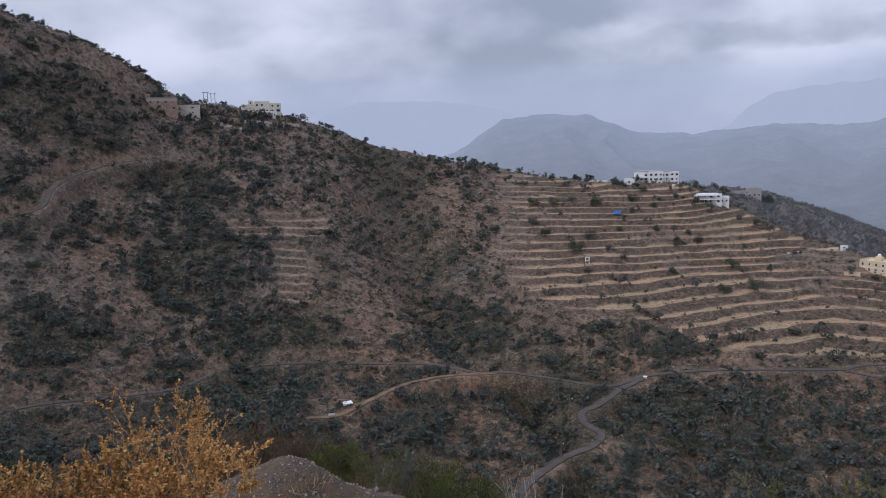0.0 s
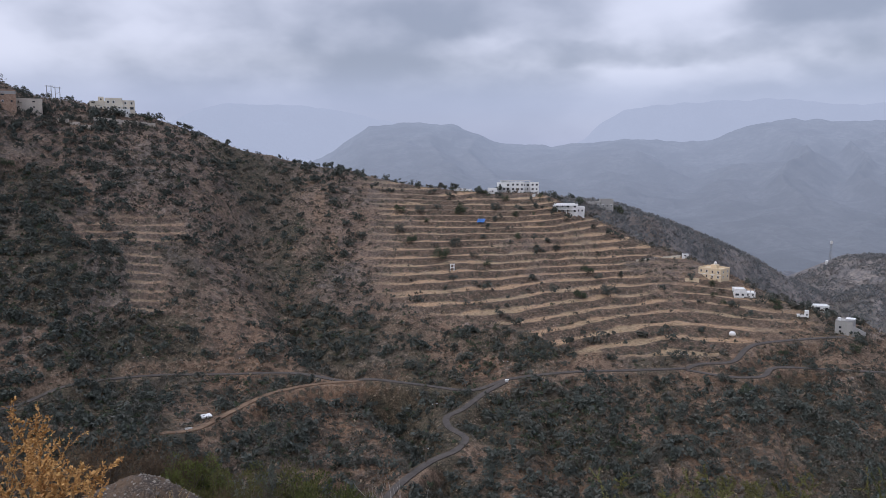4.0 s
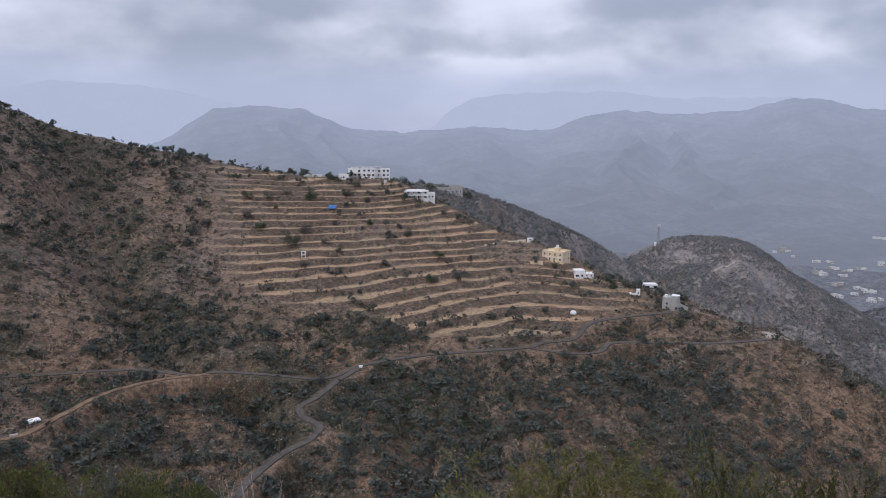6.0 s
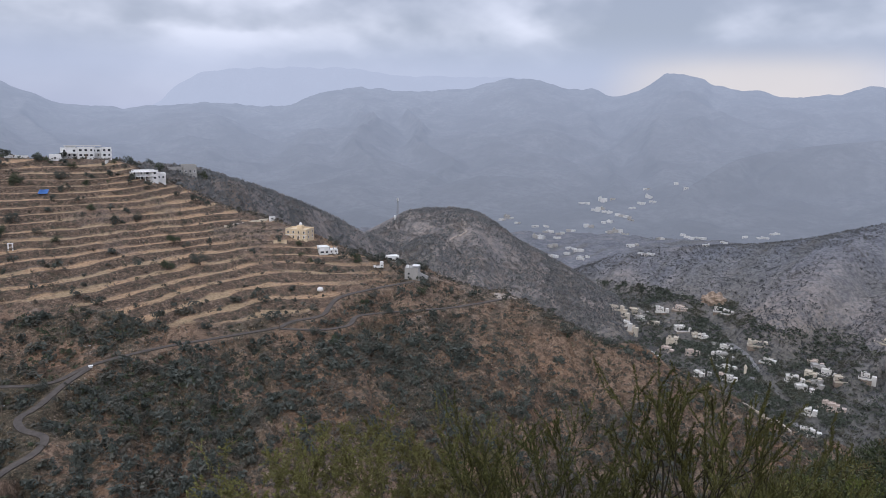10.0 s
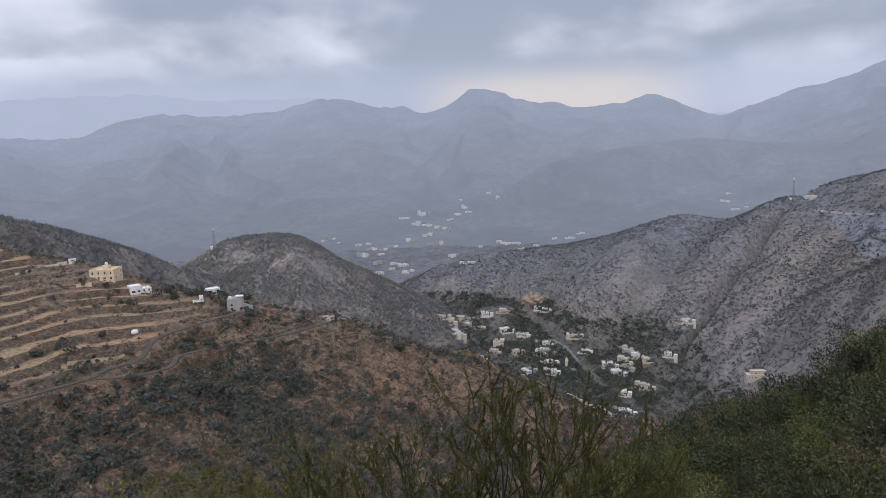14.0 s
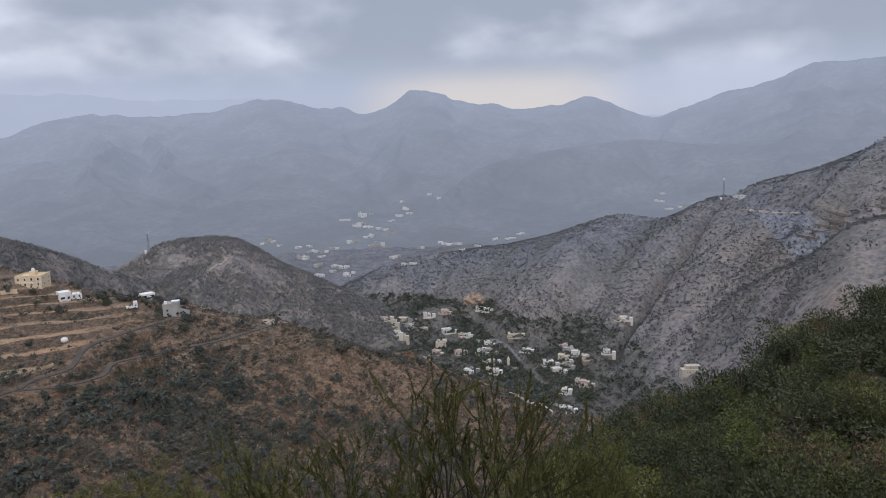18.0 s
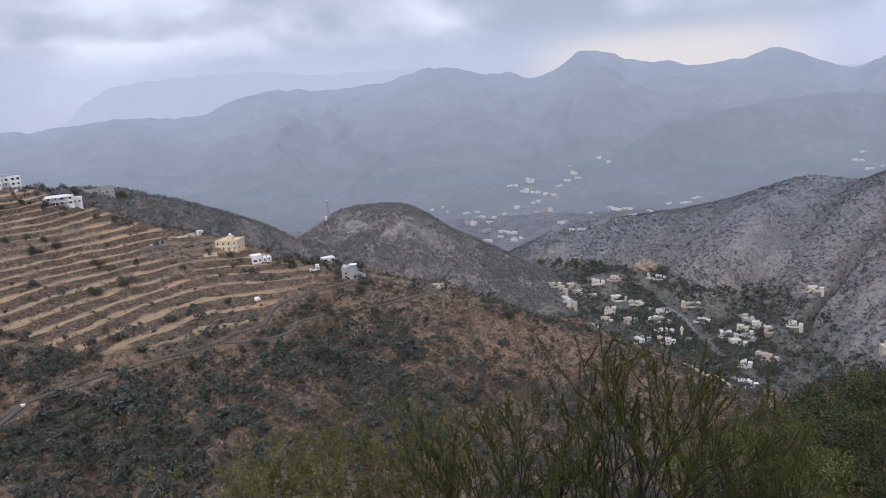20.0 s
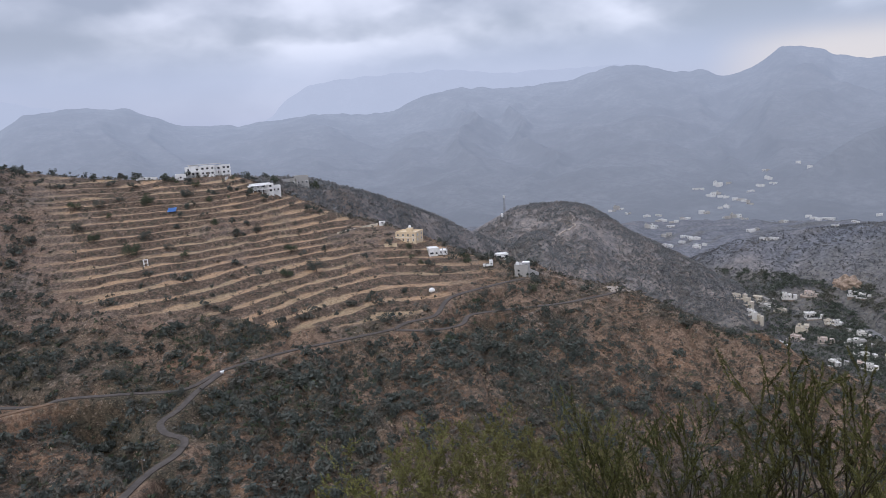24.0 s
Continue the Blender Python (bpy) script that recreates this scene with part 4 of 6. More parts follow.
scatter("large_bushes", places - (0, 0, 0.2), 1.4 + 3.0 * rng.uniform(0, 1, len(places)) ** 1.7, HILL_BUSH, "broad dark grey-green bushes scattered over the hillside", rng, 150, 0.075, 16)
low, lush = sow(24000, -36, 78, 150, 262, lambda az, r, z, bed, bank, lush, cut: cover(False)(az, r, z, bed, bank, lush, cut) * (r < ROADSIDE(az)[0] - 3))
scatter("slope_scrub", low, rng.uniform(0.7, 1.7, len(low)), SCRUB, "dense dark scrub on the slope below the road", rng, 46, 0.095)
def tufts(az, r, z, bed, bank, lush, cut):
    x, y = r * np.sin(np.radians(az)), r * np.cos(np.radians(az))
    return off_road(az, r) * (r < CREST(az)[0] + 8) * np.where(bed + bank > 0.15, 0.12, 1.0) * (0.45 + 0.55 * smooth(layers(x, y, 9, 2, 181), -0.5, 0.5)) * np.where(az > 26, 1.0, 0.6)


places, lush = sow(52000, -36, 78, 170, 425, tufts)
cutoff = len(places) * 3 // 5
scatter("tufts", places[:cutoff], rng.uniform(0.75, 1.8, cutoff), DARK_TUFT, "small grey-green tufts all over the open slopes", rng, 14, 0.17)
scatter("dry_tufts", places[cutoff:], rng.uniform(0.5, 1.2, len(places) - cutoff), PALE_TUFT, "small straw-coloured tufts all over the open slopes", rng, 14, 0.17)
stones, lush = sow(9000, -36, 78, 150, 440, lambda az, r, z, bed, bank, lush, cut: off_road(az, r) * (0.12 + 0.88 * cut) * (1 - bed))
scatter("stones", stones, rng.uniform(0.3, 1.1, len(stones)), STONE, "loose pale stones and boulders on the hillside", rng, 1, 0.02, category="stones", lumps=1)


def beyond_cover(az, r, z, bed, bank, lush, cut):
    x, y = r * np.sin(np.radians(az)), r * np.cos(np.radians(az))
    return smooth(layers(x, y, 60, 3, 121), -1.1, 0.1) * (0.6 + 0.4 * (r < 720))


places, lush = sow(52000, 50, 98, 440, 960, beyond_cover)
scatter("valley_scrub", places, rng.uniform(0.9, 2.3, len(places)), HAZED_LEAVES, "thorn scrub on the slopes round the valley, coloured grey with haze", rng, 13, 0.17)


places, lush = sow(62000, 13, 58, 380, 790, lambda az, r, z, bed, bank, lush, cut: (r > CREST(az)[0] + 8) * (z > FLOOR + 12) * np.where(az < 36, r < 620, 1) * smooth(layers(*(r * f(np.radians(az)) for f in (np.sin, np.cos)), 30, 3, 141), -1.2, -0.1))
# haze over these ridges is put into the leaf colour: paler and bluish
scatter("ridge_scrub", places, rng.uniform(0.9, 2.6, len(places)), material("hazed_ridge_brush", leafy((0.125, 0.136, 0.142), (0.15, 0.157, 0.16), (0.215, 0.208, 0.20), (0.195, 0.178, 0.165), 0.15), 0.9), "dense grey-brown scrub on the ridges behind the terraces, coloured paler for haze", rng, 15, 0.15)


def valley_wood(az, r, z, bed, bank, lush, cut):
    x, y = r * np.sin(np.radians(az)), r * np.cos(np.radians(az))
    river = np.interp(r, [490, 560, 660, 720, 790, 880], [73, 68.5, 65.4, 63.5, 61, 56])
    return (z < FLOOR + 26) * smooth(layers(x, y, 38, 3, 131), -0.7, 0.2) * (0.2 + 0.8 * np.exp(-((az - river) / 5.0) ** 2)) * (np.abs(az - river) > 0.45)


places, lush = sow(24000, 54, 80, 470, 880, valley_wood)
scatter("valley_trees", places, 1.6 + 3.0 * rng.uniform(0, 1, len(places)) ** 2, GROVE, "dark green trees along the valley bottom", rng, 40, 0.12, category="trees")

# ---- helpers for things ----
def part(name, bm, mat, parent, label=""):
    me = bpy.data.meshes.new(name)
    bm.to_mesh(me)
    bm.free()
    me.materials.append(mat)
    ob = new(name, me)
    ob.parent = parent
    return tagged(ob, label) if label else ob


def root(name, place, turn, label, category, group=""):
    ob = new(name)
    ob.empty_display_size = 0.5
    ob.matrix_world = Matrix.Translation(place) @ pose(0, 0, 0, 0, 0, turn)
    return tagged(ob, label, category, group)


def block(bm, x0, x1, y0, y1, z0, z1, soft=0.0):
    made = bmesh.ops.create_cube(bm, size=1, matrix=Matrix.Translation(((x0 + x1) / 2, (y0 + y1) / 2, (z0 + z1) / 2)) @ Matrix.Diagonal((x1 - x0, y1 - y0, z1 - z0, 1)))
    if soft:
        bmesh.ops.bevel(bm, geom=list({e for v in made["verts"] for e in v.link_edges}), offset=soft, segments=1, affect="EDGES")
    return bm


def rod(bm, a, b, r0, r1=None, sides=8):
    a, b = Vector(a), Vector(b)
    d = b - a
    turn = d.to_track_quat("Z", "Y").to_matrix().to_4x4()
    bmesh.ops.create_cone(bm, cap_ends=True, segments=sides, radius1=r0, radius2=r0 if r1 is None else r1, depth=d.length, matrix=Matrix.Translation((a + b) / 2) @ turn)
    return bm


FRAMES, PANES = {}, {}


def window_mesh(w, h):
    key = (round(w, 1), round(h, 1))
    if key not in FRAMES:
        bm = bmesh.new()
        t = min(0.16, 0.14 * w)
        for x0, x1, z0, z1 in ((-w / 2 - t, -w / 2, -t, h + t), (w / 2, w / 2 + t, -t, h + t), (-w / 2, w / 2, h, h + t), (-w / 2 - 0.08, w / 2 + 0.08, -t, 0)):
            block(bm, x0, x1, -0.14, 0.02, z0, z1)
        FRAMES[key] = bpy.data.meshes.new("window_frame")
        bm.to_mesh(FRAMES[key])
        bm.free()
        bm = bmesh.new()
        block(bm, -w / 2, w / 2, -0.03, 0.01, 0, h)
        PANES[key] = bpy.data.meshes.new("window_pane")
        bm.to_mesh(PANES[key])
        bm.free()
        PANES[key].materials.append(GLASS)
    return FRAMES[key], PANES[key]


def window(parent, x, y, z, w, h, face, mat, name="window"):
    """A framed window on a wall: face 0 looks along -y, 1 along +x, -1 along -x."""
    frame_me, pane_me = window_mesh(w, h)
    ob = new(name, frame_me)
    if not frame_me.materials:
        frame_me.materials.append(mat)
    ob.parent, ob.matrix_basis = parent, pose(x, y, z, 0, 0, 90 * face)
    pane = new("pane", pane_me)
    pane.parent = ob
    return ob


def parapet(bm, v, h=0.5, t=0.22, over=0.06):
    x0, x1, y0, y1, z0, z1 = v
    x0, x1, y0, y1 = x0 - over, x1 + over, y0 - over, y1 + over
    block(bm, x0, x1, y0, y0 + t, z1 - 0.12, z1 + h)
    block(bm, x0, x1, y1 - t, y1, z1 - 0.12, z1 + h)
    block(bm, x0, x0 + t, y0 + t, y1 - t, z1 - 0.12, z1 + h)
    block(bm, x1 - t, x1, y0 + t, y1 - t, z1 - 0.12, z1 + h)


mason = random.Random(5)


def house(name, place, turn, vols, mat, label, category="house", storey=3.1, win=(0.95, 1.1), gap=3.2, trim=None, group="", sides=True, ground=2.5, edge=0.5):
    """A flat-roofed house of several blocks (x0, x1, y0, y1, z0, z1); its front looks along -y."""
    top = root(name, place, turn, label, category, group)
    trim = trim or mat
    for v in vols:
        x0, x1, y0, y1, z0, z1 = v
        body = part("wall", block(bmesh.new(), x0, x1, y0, y1, z0 - (ground if z0 <= 0.01 else 0), z1), mat, top)
        bm = bmesh.new()
        parapet(bm, v, edge)
        part("parapet", bm, trim, top)
        floors = max(1, round((z1 - z0) / storey))
        for f in range(floors):
            z = z0 + f * (z1 - z0) / floors + 0.95
            hh = min(win[1], (z1 - z0) / floors - 1.25)
            if hh < 0.3:
                continue
            n = max(1, int((x1 - x0) / gap))
            for i in range(n):
                if n > 2 and mason.random() < 0.15:
                    continue
                window(top, x0 + (i + 0.5) * (x1 - x0) / n, y0, z, win[0] * mason.choice((0.7, 1.0, 1.0, 1.7)), hh, 0, trim)
            if sides:
                m = max(1, int((y1 - y0) / (gap * 1.4)))
                for i in range(m):
                    yy = y0 + (i + 0.5) * (y1 - y0) / m
                    window(top, x1, yy, z, win[0], hh, 1, trim)
                    window(top, x0, yy, z, win[0], hh, -1, trim)
    return top


def door(parent, x, y, w=1.0, h=2.1, z=0.0):
    bm = block(bmesh.new(), x - w / 2, x + w / 2, y - 0.06, y + 0.02, z, z + h)
    d = part("door", bm, WOOD, parent, "dark plain door")
    part("door_handle", block(bmesh.new(), x + w / 2 - 0.15, x + w / 2 - 0.08, y - 0.12, y - 0.06, z + 1.0, z + 1.08), STEEL, d)
    return d


def near_site(az, el):
    p, d = site(az, el, 160, 600)
    return p, d


# ---- houses on the terraced hill ----
p, d = near_site(16.25, -3.25)
villa = house("villa", p, -16 + 6, [(-12, 12, 0, 8, 0, 4.7), (-4.5, 3.5, -2.2, 0, 0, 5.4), (7.5, 12.4, -1.6, 0, 0, 5.2)], WHITE, "large white two-storey villa with balconies on the hilltop", storey=2.5, gap=2.3, win=(1.25, 1.15))
villa.scale = (0.92, 0.92, 0.92)
for x0, x1 in ((-12, -4.6), (3.6, 7.4)):
    part("balcony", block(bmesh.new(), x0, x1, -1.7, 0, 2.35, 2.5), WHITE, villa)
    bm = bmesh.new()
    block(bm, x0, x1, -1.7, -1.58, 2.5, 3.2)
    part("balcony_parapet", bm, WHITE, villa)
    for i in range(4):
        x = x0 + 0.25 + i * (x1 - x0 - 0.5) / 3
        part("column", rod(bmesh.new(), (x, -1.55, -2), (x, -1.55, 2.35), 0.16), WHITE, villa)
part("roof_room", block(bmesh.new(), -10, -5, 2, 7, 4.7, 6.2), WHITE, villa)
part("roof_slab", block(bmesh.new(), -10.6, 8, 1.2, 7.6, 6.2, 6.4, 0.03), GREY, villa, "grey concrete roof slab")
for x in (-1, 1.8, 4.6, 7.4):
    part("roof_column", rod(bmesh.new(), (x, 3, 4.7), (x, 3, 6.2), 0.14), WHITE, villa)
door(villa, -0.5, -2.2)


def wall_line(name, a, b, h, t, mat, label, category="wall"):
    """A free-standing wall between two places, with a coping."""
    a, b = Vector(a), Vector(b)
    d = (b - a).xy
    ob = root(name, (a + b) / 2, math.degrees(math.atan2(d.y, d.x)), label, category)
    n = max(1, int(d.length / 4))
    for i in range(n):
        u0, u1 = (i / n - 0.5) * d.length, ((i + 1) / n - 0.5) * d.length
        z = (b.z - a.z) * ((i + 0.5) / n - 0.5)
        part("wall_panel", block(bmesh.new(), u0 + 0.02, u1 - 0.02, -t / 2, t / 2, z - 1.5, z + h), mat, ob)
        part("coping", block(bmesh.new(), u0, u1, -t / 2 - 0.06, t / 2 + 0.06, z + h, z + h + 0.12), mat, ob)
    return ob


wall_line("garden_wall", near_site(17.4, -3.75)[0], near_site(19.2, -3.7)[0], 1.7, 0.3, WHITE, "white plastered garden wall below the villa")
wall_line("garden_wall", near_site(11.3, -3.25)[0], near_site(12.7, -3.2)[0], 1.2, 0.3, WHITE, "low white boundary wall on the ridge")
p, d = near_site(14.3, -3.5)
house("annex", p, -16, [(-2.6, 2.6, 0, 4, 0, 2.8)], WHITE, "small white annex beside the villa", win=(0.9, 0.9), edge=0.3)
p, d = near_site(20.2, -4.95)
w2 = house("terrace_house", p, -20 + 4, [(-7.4, 3, 0, 7, 0, 4.4), (3, 8, 1.5, 7, 0, 2.9), (1.2, 4.2, -1.4, 0, 0, 4.6)], WHITE, "white two-storey house with a wide upper terrace", storey=2.3, gap=2.3, win=(1.1, 1.0))
part("terrace_slab", block(bmesh.new(), -8.6, 3.2, -2.2, 0, 2.1, 2.25), WHITE, w2)
for i in range(5):
    x = -8.2 + i * 2.2
    part("column", rod(bmesh.new(), (x, -2, -2), (x, -2, 2.1), 0.15), WHITE, w2)
    part("column", rod(bmesh.new(), (x, -2, 2.25), (x, -2, 4.2), 0.12), WHITE, w2)
part("canopy", block(bmesh.new(), -8.6, 3.2, -2.3, 0, 4.2, 4.38), WHITE, w2)
p, d = near_site(22.5, -4.5)
house("concrete_house", p, -22 + 10, [(-7, 0, 0, 6, 0, 3.2), (0.5, 7.5, -1, 6, 0, 4.6)], GREY, "unfinished grey concrete house behind the ridge", gap=2.2)
p, d = near_site(30.6, -9.5)
beige = house("farmhouse", p, -31 - 24, [(-6.2, 6.2, 0, 10.5, 0, 5.2)], CREAM, "cream two-storey farmhouse with a roof terrace", storey=2.7, gap=3.1, edge=0.7)
beige.scale = (0.84, 0.84, 0.84)
part("stair_room", block(bmesh.new(), -1.6, 1.6, 5, 8, 5.2, 7.2, 0.04), CREAM, beige)
bm = bmesh.new()
bmesh.ops.create_uvsphere(bm, u_segments=16, v_segments=10, radius=0.85, matrix=Matrix.Translation((0, 6.5, 7.8)) @ Matrix.Diagonal((1, 1, 1.15, 1)))
part("water_tank", bm, WHITE, beige, "round white water tank")
part("string_course", block(bmesh.new(), -6.3, 6.3, -0.1, 0, 2.55, 2.75), WHITE, beige)
door(beige, 1.2, 0)
wall_line("yard_wall", near_site(28.9, -9.75)[0], near_site(29.9, -9.8)[0], 1.5, 0.3, CREAM, "cream yard wall beside the farmhouse")
p, d = near_site(33.1, -10.7)
ruin = house("ruined_house", p, -33 + 14, [(-4.2, 0.2, 0, 5, 0, 3.6), (0.3, 4.4, 0.6, 5, 0, 2.1)], WHITE, "half-built white block house without a roof", win=(0.9, 0.9), gap=1.5, edge=0.2)
for x in (0.5, 2.2, 3.9):
    part("pillar", block(bmesh.new(), x, x + 0.25, 0.8, 1.05, 2.0, 3.7), GREY, ruin)
p, d = near_site(38.15, -11.15)
shed = house("white_shed", p, -38 + 20, [(-2.8, 2.8, 0, 4, 0, 2.4)], WHITE, "low whitewashed shed with an open front", win=(1.3, 1.0), gap=1.8, edge=0.25)
p, d = near_site(37.0, -11.75)
house("kiosk", p, -37 + 5, [(0.6, 2.0, 0, 2, 0, 2.6), (-2.2, 0.6, 0.3, 2, 0, 0.9)], WHITE, "small white block kiosk on the terrace edge", win=(0.6, 0.6), edge=0.15)
p, d = near_site(39.65, -12.65)
ret = root("retaining_house", p, -40 - 8, "grey concrete house built on a high retaining wall", "house")
part("wall", block(bmesh.new(), -3.4, 2.6, 0, 6.5, -3, 5.0), GREY, ret)
bm = bmesh.new()
bm2 = [bm.verts.new(v) for v in ((2.6, 0.2, -3), (6.5, 3.5, -3), (6.5, 3.5, 1.2), (2.6, 0.2, 3.8), (2.6, 0.7, -3), (6.5, 4.0, -3), (6.5, 4.0, 1.2), (2.6, 0.7, 3.8))]
for q in ((0, 1, 2, 3), (7, 6, 5, 4), (3, 2, 6, 7), (1, 5, 6, 2), (0, 3, 7, 4)):
    bm.faces.new([bm2[i] for i in q])
part("wing_wall", bm, GREY, ret)
bm = bmesh.new()
parapet(bm, (-3.4, 2.6, 0, 6.5, 0, 5.0), 0.35)
part("parapet", bm, GREY, ret)
part("roof_sheet", block(bmesh.new(), -0.2, 2.9, 1, 4, 6.1, 6.2), WHITE, ret, "white tin roof sheet")
for x, y in ((0, 1.2), (2.7, 1.2), (0, 3.8), (2.7, 3.8)):
    part("post", rod(bmesh.new(), (x, y, 5.0), (x, y, 6.1), 0.06), STEEL, ret)
part("tank", rod(bmesh.new(), (-2.4, 2, 5.0), (-2.4, 2, 6.2), 0.6, sides=14), WHITE, ret, "white water tank")
for i, z in enumerate((0.8, 2.4)):
    window(ret, -1.6, 0, z, 0.8, 0.8, 0, GREY)
p, d = near_site(32.4, -13.5)
tank = root("water_cistern", p, -32, "small rounded white water cistern on a terrace", "tank")
bm = bmesh.new()
bmesh.ops.create_uvsphere(bm, u_segments=14, v_segments=8, radius=1.3, matrix=Matrix.Translation((0, 0, 0.9)) @ Matrix.Diagonal((1, 0.8, 0.8, 1)))
part("shell", bm, WHITE, tank)
part("hatch", rod(bmesh.new(), (0.2, 0, 1.85), (0.2, 0, 2.05), 0.3), GREY, tank)
part("outlet", block(bmesh.new(), 0.7, 1.5, -0.6, 0.5, -0.4, 0.5, 0.04), STONE, tank)
wall_line("terrace_parapet", near_site(25.3, -8.45)[0], near_site(28.5, -8.05)[0], 0.45, 0.25, BEIGE, "pale plastered wall along a terrace edge")
p, d = near_site(28.83, -8.05)
house("store_box", p, -29, [(-1.4, 1.4, 0, 2, 0, 1.7)], WHITE, "small white store at the end of a wall", win=(0.5, 0.5), edge=0.12)
p, d = near_site(11.2, -9.45)
ruin_gate = root("stone_gateway", p, -11, "ruined pale stone doorway on a terrace", "ruin")
for x in (-0.75, 0.75):
    part("jamb", block(bmesh.new(), x - 0.22, x + 0.22, -0.2, 0.2, -0.6, 2.6, 0.03), WHITE, ruin_gate)
part("lintel", block(bmesh.new(), -1.1, 1.1, -0.22, 0.22, 2.6, 2.95, 0.03), WHITE, ruin_gate)
part("crossbar", block(bmesh.new(), -0.55, 0.55, -0.15, 0.15, 1.3, 1.5), WHITE, ruin_gate)
p, d = near_site(13.37, -5.75)
tarp = root("tarpaulin", p, -13, "bright blue tarpaulin spread over a terrace bank", "tarpaulin")
bm = bmesh.new()
grid = [[bm.verts.new((-1.9 + 3.8 * i / 9 + 0.12 * j, -1.4 + 3.0 * j / 7, 0.35 + 0.22 * j + 0.12 * noise.noise(Vector((i * 0.7, j * 0.7, 0))))) for j in range(8)] for i in range(10)]
for i in range(9):
    for j in range(7):
        bm.faces.new((grid[i][j], grid[i + 1][j], grid[i + 1][j + 1], grid[i][j + 1]))
bmesh.ops.solidify(bm, geom=bm.faces[:], thickness=0.04)
part("sheet", bm, TARP, tarp)
for x in (-2.1, 2.1):
    part("peg", rod(bmesh.new(), (x, -1.5, -0.4), (x, -1.5, 0.5), 0.05), WOOD, tarp)

# ---- the hamlet on the upper ridge ----
PALE_BLOCK = material("pale_block_wall", plaster((0.52, 0.46, 0.39)), 0.9)
p, d = near_site(-20.2, 2.6)
stone = house("stone_house", p + Vector((0, 0, 1.6)), 20 + 6, [(-7, 7, 0, 8, 0, 6.0), (-7.2, -5.0, 0.5, 3, 6.0, 7.6)], RED_STONE, "old reddish stone house with a flat broken roof", gap=3.4, win=(0.8, 0.9), trim=RED_STONE, ground=7)
part("upper_course", block(bmesh.new(), -7.05, 7.05, -0.06, 0, 4.6, 5.9), GREY, stone)
p, d = near_site(-18.6, 2.3)
house("block_house", p + Vector((0, 0, 1.5)), 18 - 4, [(-6.2, 6.2, 0, 7, 0, 4.8)], PALE_BLOCK, "long nearly windowless pale block building", win=(0.7, 0.6), gap=6.0, sides=False, edge=0.3, ground=7)
p, d = near_site(-13.4, 2.55)
yel = house("ridge_house", p, 13, [(-10, -3, 0, 8, 0, 4.4), (-2.8, 5, -0.6, 8, 0, 6.0), (5.2, 11, 0, 8, 0, 5.0), (-6, -3.5, 2, 6, 4.4, 6.6)], BEIGE, "pale yellow ridge house of several flat-roofed blocks", gap=2.4)
p, d = near_site(-12.9, 2.25)
house("low_house", p, 13, [(-5, 5, 0, 5, 0, 2.9)], WHITE, "low white house under the ridge", gap=2.5, win=(0.9, 1.0))
wall_line("hamlet_wall", near_site(-14.6, 1.9)[0], near_site(-10.6, 1.5)[0], 1.5, 0.4, PALE_BLOCK, "long rough stone wall below the ridge houses")
wall_line("hamlet_wall", near_site(-16.8, 1.8)[0], near_site(-14.8, 1.2)[0], 1.7, 0.4, PALE_BLOCK, "grey retaining wall beside the ridge track")

# ---- poles, tower, huts by the road ----
def utility_pole(az, el, h, lamp=False):
    p, d = near_site(az, el)
    ob = root("utility_pole", p, -az + 20, "weathered wooden utility pole beside the road", "pole", "poles along the road")
    part("post", rod(bmesh.new(), (0, 0, -0.8), (0, 0, h), 0.16, 0.11), WOOD, ob)
    arm = part("crossarm", block(bmesh.new(), -0.9, 0.9, -0.06, 0.06, h - 0.7, h - 0.55), WOOD, ob)
    for x in (-0.8, 0.0, 0.8):
        part("insulator", rod(bmesh.new(), (x, 0, h - 0.55), (x, 0, h - 0.3), 0.05), WHITE, arm)
    if lamp:
        part("lamp_arm", rod(bmesh.new(), (0, 0, h - 0.2), (0, -1.4, h + 0.1), 0.04), STEEL, ob)
        part("lamp_head", block(bmesh.new(), -0.12, 0.12, -1.9, -1.3, h + 0.05, h + 0.18, 0.02), STEEL, ob)
    return ob


for az, el, h, lamp in ((-24.83, -16.95, 7.2, False), (-12.08, -16.2, 6.4, False), (-5.23, -16.7, 5.6, False), (9.83, -20.7, 5.0, True), (15.5, -17.75, 6.6, True), (29.2, -16.45, 7.0, True), (9.1, -24.0, 4.6, True)):
    utility_pole(az, el, h, lamp)
for az, el in ((-17.2, 3.15), (-16.69, 3.05)):
    p, d = near_site(az, el)
    ob = root("power_pylon", p, 17, "grey twin-post power pylon on the ridge", "pylon", "pylons on the ridge")
    for x in (-1.0, 1.0):
        part("post", rod(bmesh.new(), (x, 0, -1), (x, 0, 7.6), 0.17, 0.13), STEEL, ob)
    arm = part("crossarm", block(bmesh.new(), -1.9, 1.9, -0.08, 0.08, 6.9, 7.15), STEEL, ob)
    part("brace", rod(bmesh.new(), (-1, 0, 3.6), (1, 0, 5.2), 0.06), STEEL, ob)
    for x in (-1.7, 0, 1.7):
        part("insulator", rod(bmesh.new(), (x, 0, 7.15), (x, 0, 7.5), 0.07), WHITE, arm)


